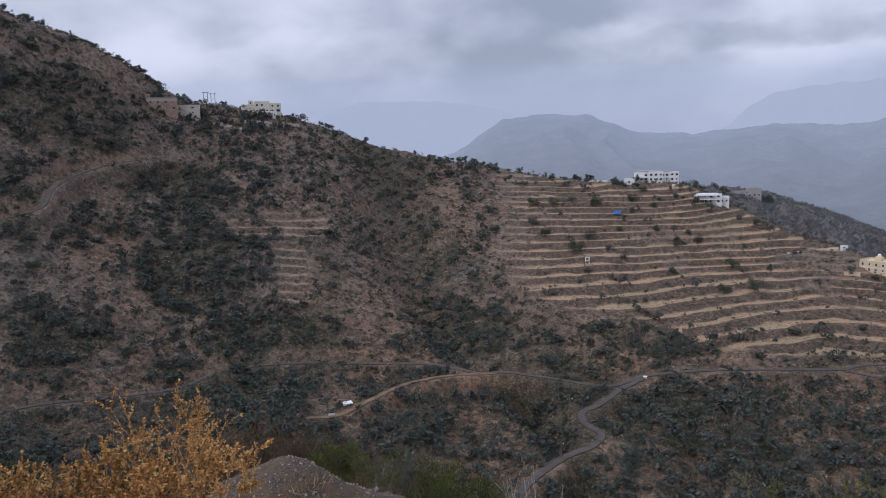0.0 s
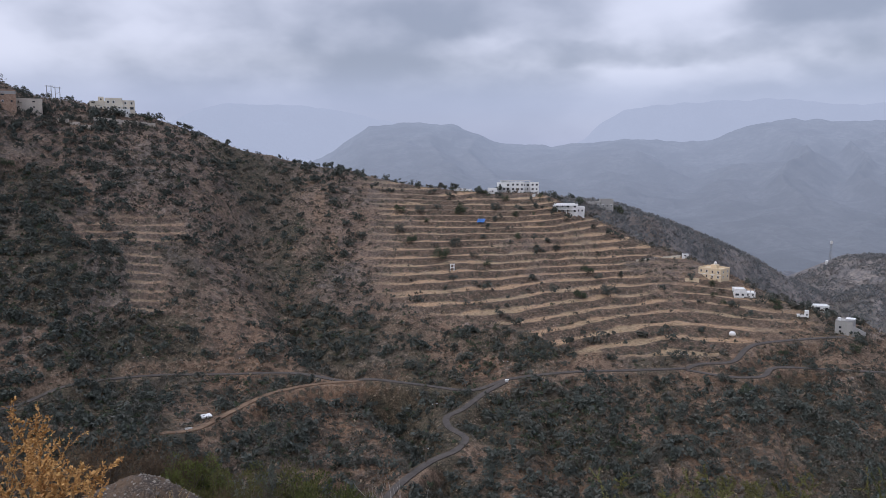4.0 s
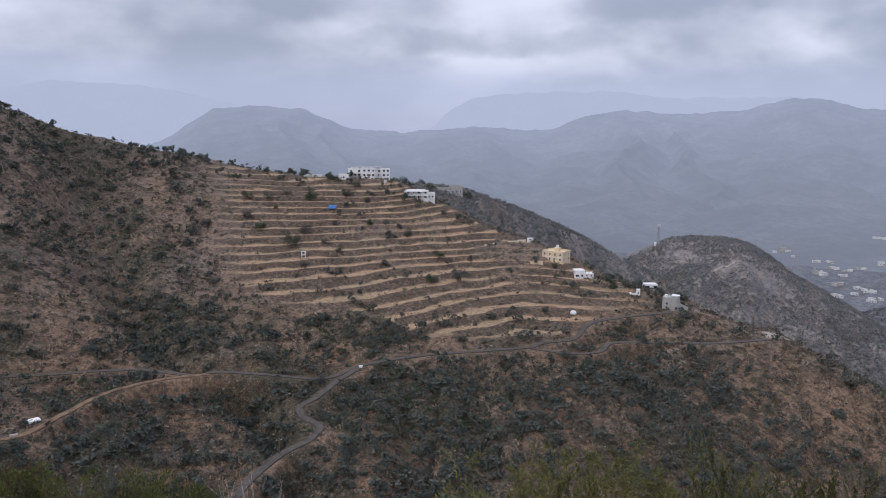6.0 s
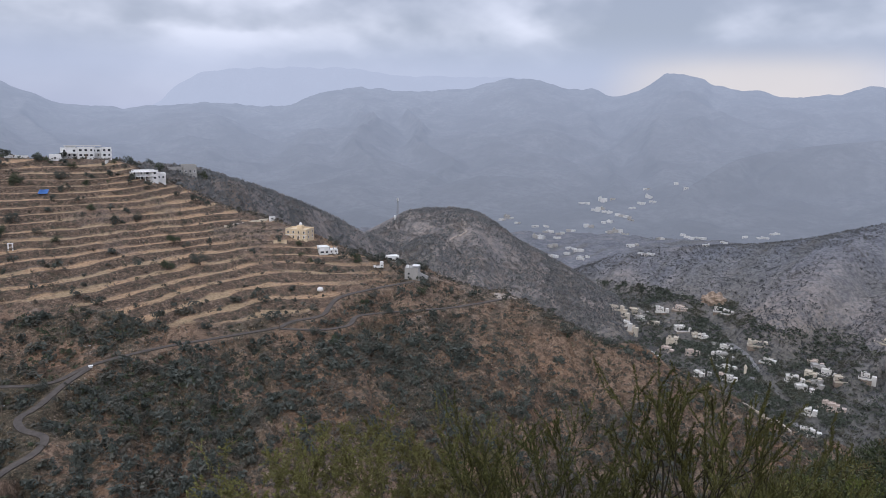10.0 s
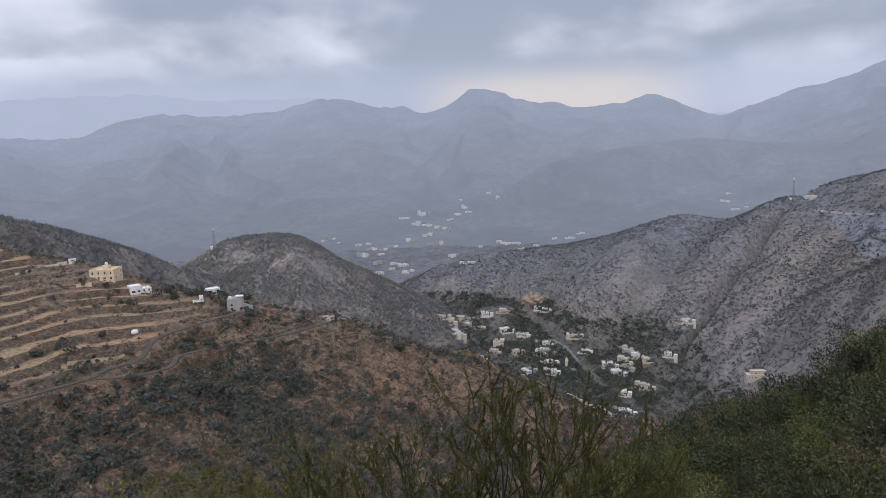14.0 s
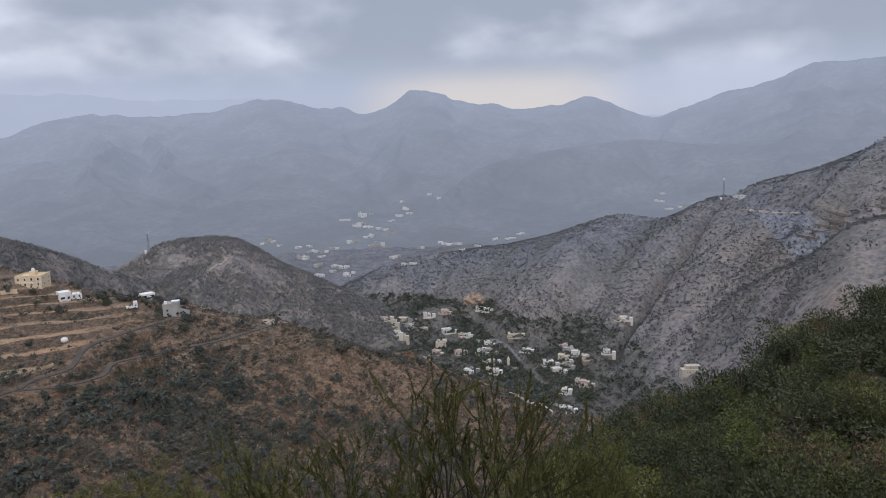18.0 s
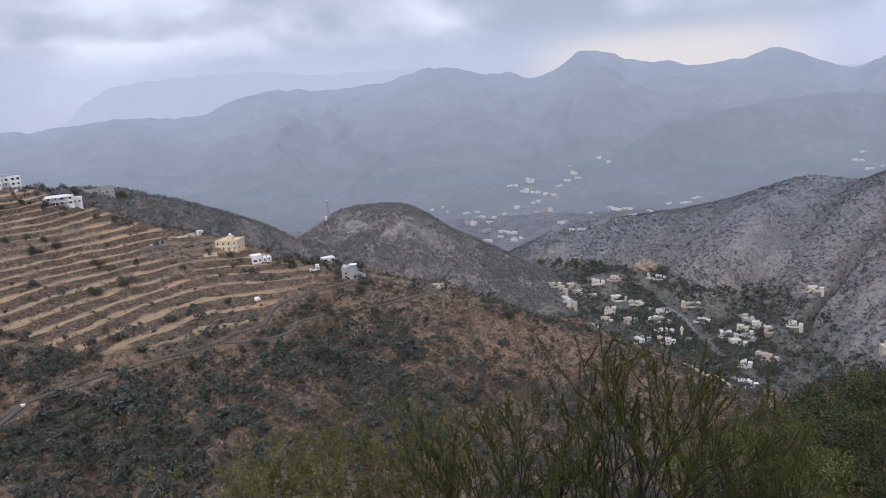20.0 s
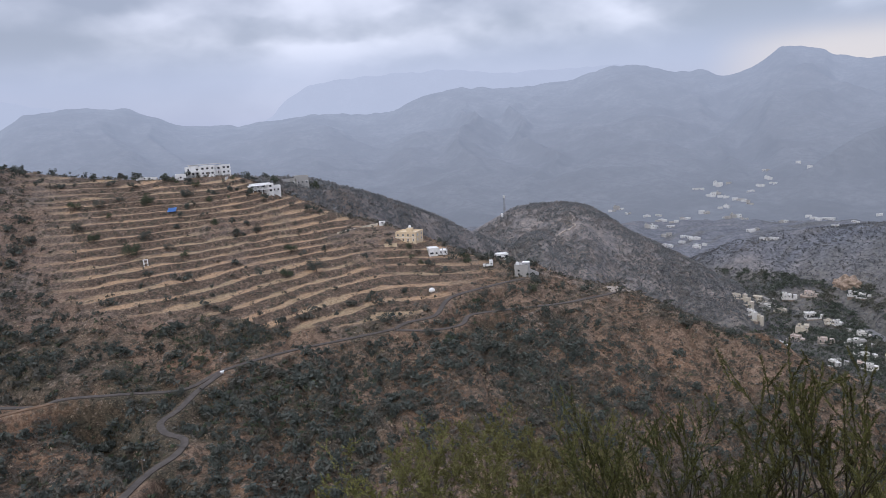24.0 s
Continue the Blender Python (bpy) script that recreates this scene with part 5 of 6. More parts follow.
def lattice_tower(az, el, h, label, base=1.6, red=False):
    p, d = site(az, el, 500, 1400)
    ob = root("radio_tower", p, -az, label, "tower")
    legs = [(-base, -base * 0.6), (base, -base * 0.6), (0, base)]
    for x, y in legs:
        part("leg", rod(bmesh.new(), (x, y, -1), (x * 0.25, y * 0.25, h), 0.2, 0.12, 6), STEEL, ob)
    bm = bmesh.new()
    for i in range(9):
        s0, s1 = 1 - 0.75 * i / 9, 1 - 0.75 * (i + 1) / 9
        for a, b in ((0, 1), (1, 2), (2, 0)):
            rod(bm, (legs[a][0] * s0, legs[a][1] * s0, h * i / 9), (legs[b][0] * s1, legs[b][1] * s1, h * (i + 1) / 9), 0.09, sides=5)
    part("bracing", bm, STEEL, ob)
    for k in range(3):
        part("antenna", block(bmesh.new(), -0.25 + 0.9 * (k - 1), 0.25 + 0.9 * (k - 1), -0.9, -0.6, h * 0.86, h * 0.98), WHITE, ob)
    part("equipment_cabin", block(bmesh.new(), -4, -1.6, -1.5, 1.5, -1.5, 2.6), WHITE, ob)
    return ob


lattice_tower(38.45, -7.85, 22, "lattice radio tower on the second hill")
lattice_tower(81.4, -5.3, 26, "slim radio mast on the far saddle", 1.2)

p, d = near_site(-8.04, -19.85)
hut = root("white_hut", p, 8 + 15, "small stone hut with a white sheet roof beside the track", "hut")
part("wall", block(bmesh.new(), -1.3, 1.3, -0.9, 0.9, -0.8, 1.2), STONE, hut)
part("roof_sheet", block(bmesh.new(), -1.5, 1.5, -1.2, 1.2, 1.2, 1.32, 0.03), WHITE, hut, "bright white roof sheet")
part("roof_skirt", block(bmesh.new(), -1.45, 1.45, -1.16, -1.1, 0.85, 1.2), WHITE, hut)
p, d = near_site(-9.33, -20.4)
trough = root("water_trough", p, 9, "small pale concrete trough beside the track", "trough")
part("basin", block(bmesh.new(), -0.9, 0.9, -0.3, 0.3, -0.5, 0.4, 0.03), WHITE, trough)
part("rim", block(bmesh.new(), -0.95, 0.95, -0.35, 0.35, 0.4, 0.46), GREY, trough)
p, d = near_site(15.6, -17.95)
pump = root("roadside_marker", p, -15, "small white roadside block at the junction", "marker")
part("base", block(bmesh.new(), -0.45, 0.45, -0.4, 0.4, -0.6, 0.7, 0.04), WHITE, pump)
part("cap", block(bmesh.new(), -0.65, 0.65, -0.55, 0.55, 0.7, 0.85, 0.03), WHITE, pump)

# ---- the villages in the valley: (bearing, elevation, width and height in thousandths of the distance) ----
LOWER_VILLAGE = [
    (55.65, -14.2, 9, 5), (56.2, -14.6, 9, 8), (56.45, -15.3, 9, 5), (56.8, -15.65, 12, 5), (57.0, -14.5, 8, 9), (57.45, -14.4, 15, 7), (57.55, -15.0, 14, 9), (58.5, -15.05, 6, 4),
    (60.6, -15.3, 12, 4), (59.0, -14.1, 9, 7), (60.4, -13.8, 9, 5), (63.2, -13.65, 9, 5), (63.75, -13.75, 8, 4), (61.9, -15.65, 14, 9), (60.0, -16.5, 11, 12), (59.6, -16.95, 12, 6), (61.4, -17.0, 11, 8),
    (63.2, -16.25, 8, 5), (63.8, -16.35, 9, 6), (63.2, -17.0, 11, 9), (63.75, -17.05, 12, 8), (63.9, -17.8, 15, 8), (64.0, -18.45, 14, 10), (58.3, -17.5, 18, 5)]
EAST_VILLAGE = [
    (62.2, -18.5, 14, 6), (65.9, -15.7, 13, 6), (66.8, -16.85, 10, 4), (69.8, -16.65, 9, 10), (70.25, -16.9, 12, 8), (70.7, -17.1, 12, 7), (69.7, -17.6, 13, 11), (69.95, -17.95, 12, 8), (68.6, -17.85, 12, 6),
    (69.3, -18.5, 13, 9), (71.7, -17.3, 13, 5), (73.1, -16.85, 10, 5), (71.2, -19.4, 18, 12), (69.8, -19.85, 7, 4), (69.9, -21.3, 14, 7), (74.2, -14.45, 16, 5)]
UPPER_VILLAGE = [
    (52.83, -6.45, 15, 5), (54.25, -6.2, 9, 9), (54.1, -6.8, 13, 6), (54.6, -7.05, 13, 6), (53.8, -6.9, 12, 5), (54.95, -6.0, 7, 4), (55.55, -7.3, 13, 6), (56.1, -7.4, 11, 6), (56.4, -7.55, 9, 4), (54.6, -7.85, 13, 7),
    (55.3, -8.5, 19, 8), (54.8, -8.55, 8, 4), (56.05, -8.65, 9, 4), (56.65, -9.45, 15, 6), (57.7, -10.1, 22, 3), (53.35, -8.15, 12, 6), (57.05, -6.3, 10, 5), (56.45, -6.6, 9, 4), (57.6, -5.75, 8, 6), (57.9, -6.05, 8, 4),
    (57.4, -5.2, 8, 4), (59.5, -4.65, 6, 4), (60.25, -4.95, 5, 4)]
FAR_VILLAGE = [
    (46.65, -7.85, 10, 4), (47.2, -7.8, 13, 7), (47.8, -8.1, 8, 3), (49.6, -9.25, 17, 8), (50.2, -8.7, 15, 5), (50.05, -8.3, 8, 3), (51.2, -8.85, 12, 5), (51.95, -8.6, 11, 6), (50.95, -9.15, 10, 4), (50.6, -9.9, 13, 8), (50.65, -10.6, 14, 4),
    (51.8, -10.4, 8, 5), (52.1, -9.95, 13, 6), (52.65, -10.1, 13, 7), (53.1, -10.55, 13, 7), (52.8, -10.7, 10, 5), (49.2, -8.35, 9, 3)]
SIDE_VILLAGE = [
    (58.7, -8.8, 10, 7), (60.7, -8.65, 12, 6), (61.45, -8.6, 12, 6), (60.2, -8.4, 7, 3), (63.15, -8.75, 8, 4), (64.5, -8.25, 7, 4), (65.7, -8.25, 15, 4), (66.45, -7.9, 11, 4), (61.9, -9.1, 8, 2),
    (76.9, -5.5, 12, 4), (78.5, -5.9, 10, 5), (77.6, -6.1, 9, 4), (82.5, -5.2, 14, 6), (77.2, -4.9, 6, 3)]
pick = random.Random(11)
PINKISH = material("pinkish_plaster", plaster((0.50, 0.42, 0.365)), 0.85)
WASHED = material("worn_limewash", plaster((0.63, 0.615, 0.58), (0.6, 0.55, 0.48)), 0.9)
SAND = material("sandy_plaster", plaster((0.52, 0.47, 0.385), (0.6, 0.55, 0.48)), 0.9)
# whitewash of the far houses, dulled in its colour to stand for haze
HAZY_WHITE = material("hazed_whitewash", plaster((0.56, 0.56, 0.55)), 0.9)
def village_house(az, el, w, h, far, group):
    p, d = site(az, el, 480, 2400)
    k = 0.9 if far else 0.95
    w, h = k * max(w, h * 1.2) * d / 1000, (0.7 if far else 0.85) * k * h * d / 1000
    deep = max(4.5, min(0.7 * w, 12))
    tall = max(2.8, h - 0.5)
    storeys = max(1, round(tall / 3.2))
    turn = -az + pick.uniform(-30, 30)
    split_x = w * pick.uniform(-0.1, 0.2)
    vols = [(-w / 2, split_x, 0, deep, 0, tall if pick.random() < 0.6 else tall * 0.7),
            (split_x, w / 2, pick.uniform(-0.15, 0.2) * deep, deep, 0, tall * 0.75 if pick.random() < 0.5 else tall)]
    if storeys > 1 and w > 9:
        vols.append((-w * 0.35, -w * 0.1, deep * 0.3, deep * 0.7, vols[0][5], vols[0][5] + 2.2))
        vols.append((-w * 0.2, w * 0.42, -deep * 0.3, 0, 0, max(2.6, tall * 0.42)))
    mat, words = (pick.choice(((HAZY_WHITE, "whitewashed"), (HAZY_WHITE, "whitewashed"), (HAZY_WHITE, "whitewashed"), (HAZY_WHITE, "whitewashed"), (GREY, "unpainted grey")))) if far else pick.choice(((WASHED, "limewashed"), (WASHED, "limewashed"), (WASHED, "limewashed"), (SAND, "sandy"), (SAND, "sandy"), (PINKISH, "pinkish"), (GREY, "bare concrete")))
    size = "small one-storey" if storeys == 1 else "two-storey" if storeys == 2 else "tall stepped"
    made = house("village_house", p, turn, vols, mat, f"{words} {size} flat-roofed house in the {group}", "house", 3.1, (0.9, 0.9) if far else (0.9, 1.0), 7.0 if far else 3.6, None, "houses of the " + group, not far, 3.5, 0.6)
    if not far:
        front = -deep * pick.uniform(0.5, 0.9) - 2
        part("platform", block(bmesh.new(), -w / 2 - 1.5, w / 2 + 1.5, front, -0.3, -4, -0.35), STONE, made, "rough stone platform")
        for x0, x1, y0, y1 in ((-w / 2 - 1.5, w / 2 + 1.5, front, front + 0.3), (-w / 2 - 1.5, -w / 2 - 1.2, front, -0.3), (w / 2 + 1.2, w / 2 + 1.5, front, -0.3)):
            part("yard_wall", block(bmesh.new(), x0, x1, y0, y1, -0.35, 1.0), mat, made)
        part("outhouse", block(bmesh.new(), w / 2 + 1.6, w / 2 + 4.5, front * 0.5, front * 0.5 + 3.5, -5, 2.0 + pick.uniform(0, 1.5)), mat, made)
    return made


def cluster(az, el, w, h, far, group, most):
    """One house, or several close together where the row is too wide for one."""
    n = max(1, math.ceil(w / most))
    for i in range(n):
        s = (i + 0.5) / n - 0.5
        village_house(az + math.degrees(s * w / 1000) + pick.uniform(-0.03, 0.03), el + (pick.uniform(-0.1, 0.35) * h * 0.057 if n > 1 else 0), w / n * pick.uniform(0.95, 1.35), h * (pick.uniform(0.6, 1.0) if n > 1 else 1.1), far, group)


for rows, far, group, most in ((LOWER_VILLAGE, False, "lower village", 13), (EAST_VILLAGE, False, "village beyond the river", 13), (UPPER_VILLAGE, True, "upper village", 7), (FAR_VILLAGE, True, "far village", 7), (SIDE_VILLAGE, True, "far slope village", 7)):
    for az, el, w, h in rows:
        cluster(az, el, w, h, far, group, most)
p, d = site(65.4, -17.9, 480, 2400)
minaret = root("minaret", p, -65, "slim pale tower beside the riverbed", "tower")
part("shaft", block(bmesh.new(), -1.0, 1.0, -1.0, 1.0, -3, 6.5), BEIGE, minaret)
part("gallery", block(bmesh.new(), -1.4, 1.4, -1.4, 1.4, 5.0, 5.4), BEIGE, minaret)
part("finial", rod(bmesh.new(), (0, 0, 6.5), (0, 0, 8.2), 0.9, 0.1, 10), BEIGE, minaret)
p, d = site(79.6, -18.0, 400, 1200)
walled = house("walled_house", p, -79 + 20, [(-12, 12, 0, 10, 0, 4), (-7, 9, 3, 10, 4, 7.5)], SAND, "tan house on a walled platform above the valley", gap=3.2, ground=8)
walled.scale = (0.62, 0.62, 0.62)
p, d = site(62.75, -13.0, 480, 2400)
rock = root("rock_outcrop", p, -62, "bare orange-brown rock outcrop above the village", "rock")
bm = bmesh.new()
bmesh.ops.create_icosphere(bm, subdivisions=4, radius=1.0)
for v in bm.verts:
    q = v.co.copy()
    v.co = Vector((q.x * 11, q.y * 8, q.z * 9)) * (1 + 0.35 * noise.noise(q * 2.1) + 0.15 * noise.noise(q * 6))
part("boulder", bm, material("orange_rock", lambda t: (t.mix(t.step(t.noise(0.25, 6, 0.7), 0.35, 0.65), (0.20, 0.155, 0.12), (0.36, 0.27, 0.20)), t.noise(0.4, 5), 0.6), 0.95), rock)
# a stepped pale wall on the end of the spur
ends = [site(a, e, 200, 330)[0] for a, e in ((65.4, -20.05), (67.0, -20.75), (68.2, -21.1), (68.9, -21.5))]
for a, b in zip(ends, ends[1:]):
    wall_line("stepped_wall", a, b, 1.2, 0.35, PALE_BLOCK, "pale stepped wall along the end of the spur")


def draped(name, rows, half, mat, label, near, far, lift=0.5):
    """A track laid over the ground along lines of sight."""
    sight = glide([Vector((a, e, 0)) for a, e in rows], 0.12)
    pts = [site(q.x, q.y, near, far)[0] for q in sight]
    pts = [sum(pts[max(0, k - 1):k + 2], Vector()) / len(pts[max(0, k - 1):k + 2]) for k in range(len(pts))]
    pts = [p for k, p in enumerate(pts) if k == 0 or (p - pts[k - 1]).length > 0.3]
    ob = ribbon(name, pts, half, mat, label)
    v = np.array([w.co[:] for w in ob.data.vertices])
    v[:, 2] = land(np.degrees(np.arctan2(v[:, 0], v[:, 1])), np.hypot(v[:, 0], v[:, 1])) + np.where(np.arange(len(v)) % 5 % 4 == 0, -1.0, lift)
    ob.data.vertices.foreach_set("co", v.ravel())
    return ob


PALE_DIRT = material("pale_track", lambda t: (t.mix(t.step(t.noise(0.2, 5), 0.3, 0.7), (0.25, 0.215, 0.18), (0.36, 0.31, 0.26)), t.noise(2, 4), 0.1), 0.95)
draped("hill_track", [(42.0, -10.5), (42.3, -9.85), (42.7, -9.4), (43.85, -8.85), (43.5, -8.5), (43.8, -8.2), (43.3, -7.7)], 1.1, PALE_DIRT, "pale winding track up the second hill", 500, 900)
draped("saddle_road", [(82.6, -5.95), (83.7, -6.1), (85.2, -6.22), (86.5, -6.2)], 1.2, PALE_DIRT, "pale road cut across the far saddle", 700, 1300, 0.35)
draped("riverbed", [(62.9, -15.5), (64.4, -16.1), (65.7, -16.9), (66.2, -17.6), (65.8, -18.4), (66.6, -19.3), (68.2, -20.4), (70.5, -21.4)], 1.9, material("riverbed_gravel", lambda t: (t.mix(t.step(t.noise(0.3, 5), 0.3, 0.7), (0.15, 0.15, 0.152), (0.21, 0.208, 0.205)), t.noise(1, 4), 0.1), 0.9), "grey dry riverbed and road through the village", 470, 800, 0.5)
for a0, e0, a1, e1 in ((84.7, -8.91, 86.0, -9.2), (84.95, -8.11, 86.8, -8.38), (86.3, -7.7, 87.8, -7.95), (86.9, -7.3, 88.5, -7.51), (87.45, -6.93, 88.9, -7.11), (87.8, -6.49, 89.5, -6.76), (88.0, -5.98, 89.6, -6.28), (90.6, -5.64, 91.85, -5.78), (91.0, -5.14, 92.65, -5.33)):
    wall_line("slope_bench", site(a0, e0, 640, 1300)[0], site(a1, e1, 640, 1300)[0], 0.7, 1.2, STONE, "long rough retaining bench on the cut slope")
draped("layby", [(46.2, -13.8), (46.9, -13.72), (47.6, -13.7)], 3.2, PALE_DIRT, "pale gravel lay-by at the end of the spur road", 280, 330, 0.2)

# ---- plants near the viewpoint ----
def leaf_mesh(name, centres, outward, length, width, rng, mat, loose=0.6, simple=False):
    """Many small leaf blades as one mesh."""
    n = len(centres)
    d = outward + rng.normal(0, loose, (n, 3))
    d /= np.linalg.norm(d, axis=1)[:, None] + 1e-9
    s = np.cross(d, rng.normal(0, 1, (n, 3)))
    s /= np.linalg.norm(s, axis=1)[:, None] + 1e-9
    L, W = (length * rng.uniform(0.6, 1.3, n))[:, None], (width * rng.uniform(0.7, 1.2, n))[:, None]
    c = 3 if simple else 4
    blade = [centres + 0.2 * W * s, centres + L * d, centres + 0.45 * L * d - 0.7 * W * s] if simple else [centres, centres + 0.5 * L * d + 0.5 * W * s, centres + L * d, centres + 0.5 * L * d - 0.5 * W * s]
    co = np.stack(blade, 1).reshape(-1, 3)
    me = bpy.data.meshes.new(name)
    me.vertices.add(c * n), me.loops.add(c * n), me.polygons.add(n)
    me.vertices.foreach_set("co", co.ravel())
    me.loops.foreach_set("vertex_index", np.arange(c * n, dtype=np.int32))
    me.polygons.foreach_set("loop_start", np.arange(0, c * n, c, dtype=np.int32))
    me.update()
    me.materials.append(mat)
    return me


def twig_mesh(name, segments, mat):
    """Branches as four-sided tapering prisms from rows (start, end, radius, radius)."""
    a, b = np.array([s[0] for s in segments]), np.array([s[1] for s in segments])
    r0, r1 = np.array([s[2] for s in segments])[:, None], np.array([s[3] for s in segments])[:, None]
    d = b - a
    d /= np.linalg.norm(d, axis=1)[:, None] + 1e-9
    u = np.cross(d, np.where(np.abs(d[:, 2:]) > 0.9, np.array([[1.0, 0, 0]]), np.array([[0, 0, 1.0]])))
    u /= np.linalg.norm(u, axis=1)[:, None] + 1e-9
    v = np.cross(d, u)
    co = np.stack([a + u * r0, a + v * r0, a - u * r0, a - v * r0, b + u * r1, b + v * r1, b - u * r1, b - v * r1], 1).reshape(-1, 3)
    n = len(a)
    quads = (np.arange(n)[:, None, None] * 8 + np.array([[0, 1, 5, 4], [1, 2, 6, 5], [2, 3, 7, 6], [3, 0, 4, 7]])[None]).reshape(-1, 4)
    me = bpy.data.meshes.new(name)
    me.vertices.add(len(co)), me.loops.add(quads.size), me.polygons.add(len(quads))
    me.vertices.foreach_set("co", co.ravel())
    me.loops.foreach_set("vertex_index", quads.ravel().astype(np.int32))
    me.polygons.foreach_set("loop_start", np.arange(0, quads.size, 4, dtype=np.int32))
    me.update()
    me.materials.append(mat)
    return me


def grow(rng, start, way, length, radius, level, out, tips, wander=0.18, fork=3, rise=0.25, shrink=0.68, opening=0.55, leafy_level=0):
    """Adds a wandering branch and its forks to out; the last twigs also go to tips."""
    p, d, n = np.array(start, float), np.array(way, float), 4
    for i in range(n):
        d = d + rng.normal(0, wander, 3) + (0, 0, rise * 0.25)
        d /= np.linalg.norm(d)
        q = p + d * length / n
        ra, rb = radius * (1 - 0.45 * i / n), radius * (1 - 0.45 * (i + 1) / n)
        out.append((p, q, ra, rb))
        if level <= leafy_level:
            tips.append((p, q))
        if level > 0 and i >= 1:
            for _ in range(fork if i == n - 1 else rng.integers(0, 2)):
                w = d + rng.normal(0, opening, 3) + (0, 0, rise)
                grow(rng, q, w / np.linalg.norm(w), length * shrink * rng.uniform(0.7, 1.15), rb * 0.7, level - 1, out, tips, wander, fork, rise, shrink, opening, leafy_level)
        p = q


def plant(name, label, category, twigs, leaves):
    ob = new(name)
    ob.empty_display_size = 0.3
    for kind, me in (("branchwork", twigs), ("foliage", leaves)):
        if me:
            c = new(kind, me)
            c.parent = tagged(c, kind="stuff") and ob
    return tagged(ob, label, category)


def bush_form(rng, mat, leaves=2600, leaf=0.10, lobes=9, flat=0.75, bark=BARK, bare=0.0):
    """A dense uneven bush of unit height: branches to its lobes, and leaves round them."""
    segs, tips = [], []
    for k in range(5):
        a = rng.uniform(0, 2 * np.pi)
        grow(rng, (0, 0, -0.15), (0.55 * math.cos(a), 0.55 * math.sin(a), 0.8), 0.6, 0.022, 1, segs, tips, 0.16, 2, 0.2, 0.62, 0.6)
    lobe = np.stack([rng.uniform(-0.62, 0.62, lobes), rng.uniform(-0.62, 0.62, lobes), rng.uniform(0.2, 0.85, lobes) * flat], 1)
    size = rng.uniform(0.13, 0.30, lobes)
    k = rng.integers(0, lobes, leaves)
    d = rng.normal(0, 1, (leaves, 3))
    d /= np.linalg.norm(d, axis=1)[:, None]
    c = lobe[k] + d * (size[k] * rng.uniform(0.5, 1.08, leaves) ** 0.7)[:, None]
    d[:, 2] += 0.5
    keep = c[:, 2] > -0.05
    return twig_mesh("branches", segs, bark), leaf_mesh("leaves", c[keep], d[keep], leaf * 1.15, leaf * 0.62, rng, mat, simple=True)


grower = np.random.default_rng(23)
FORMS = []
for words, mat, count, leaf, lobes in (("dense dark green hillside bush", DARK_BUSH, 4400, 0.05, 15), ("bright green leafy bush", GREEN_BUSH, 4600, 0.046, 14), ("yellowish olive bush", OLIVE_BUSH, 4200, 0.044, 14),
                                       ("green bush with small leaves", GREEN_BUSH, 4800, 0.042, 18), ("brownish half-dry bush", BROWN_BUSH, 2600, 0.032, 18), ("dark evergreen bush", DARK_BUSH, 4600, 0.045, 18),
                                       ("pale silver-leaved bush", SILVER_BUSH, 3400, 0.034, 14), ("olive-green thorn bush", OLIVE_BUSH, 4200, 0.042, 16)):
    FORMS.append((words, *bush_form(grower, mat, count, leaf, lobes)))


def plant_bush(form, az, r, height, width, where, group=""):
    words, twigs, leaves = FORMS[form]
    ob = plant("bush", f"{words} {where}", "bush", twigs, leaves)
    if group:
        ob["group"] = group
    z = ground_at(az, r)
    ob.matrix_world = Matrix.Translation((r * math.sin(radians(az)), r * math.cos(radians(az)), z)) @ pose(0, 0, 0, 0, 0, pick.uniform(0, 360)) @ Matrix.Diagonal((width, width, height, 1))
    return ob


# the green slope beside the viewpoint
for k in range(290):
    az = pick.uniform(70, 99)
    edge = float(SHOULDER(np.array([az]))[0][0])
    r = edge * math.sqrt(pick.uniform(0.05, 1.02))
    if r < 15:
        continue
    h = (1.2 + 2.6 * pick.random() ** 1.6) * (0.6 + 0.4 * r / 60)
    plant_bush(pick.choice((0, 0, 0, 0, 1, 1, 2, 3, 4, 4, 5, 5, 5, 7)), az, r, h, h * pick.uniform(0.8, 1.25), "on the green slope", "bushes on the green slope")
az = rng.uniform(68, 99, 520)
r = SHOULDER(az)[0] * np.sqrt(rng.uniform(0.03, 1.0, 520))
az, r = az[r > 10], r[r > 10]
places = np.stack([r * np.sin(np.radians(az)), r * np.cos(np.radians(az)), land(az, r)], 1)
scatter("undergrowth", places, rng.uniform(0.6, 1.5, len(places)) * (0.5 + 0.5 * r / 60), DARK_BUSH, "low dark green undergrowth on the green slope", rng, 260, 0.06, category="undergrowth")
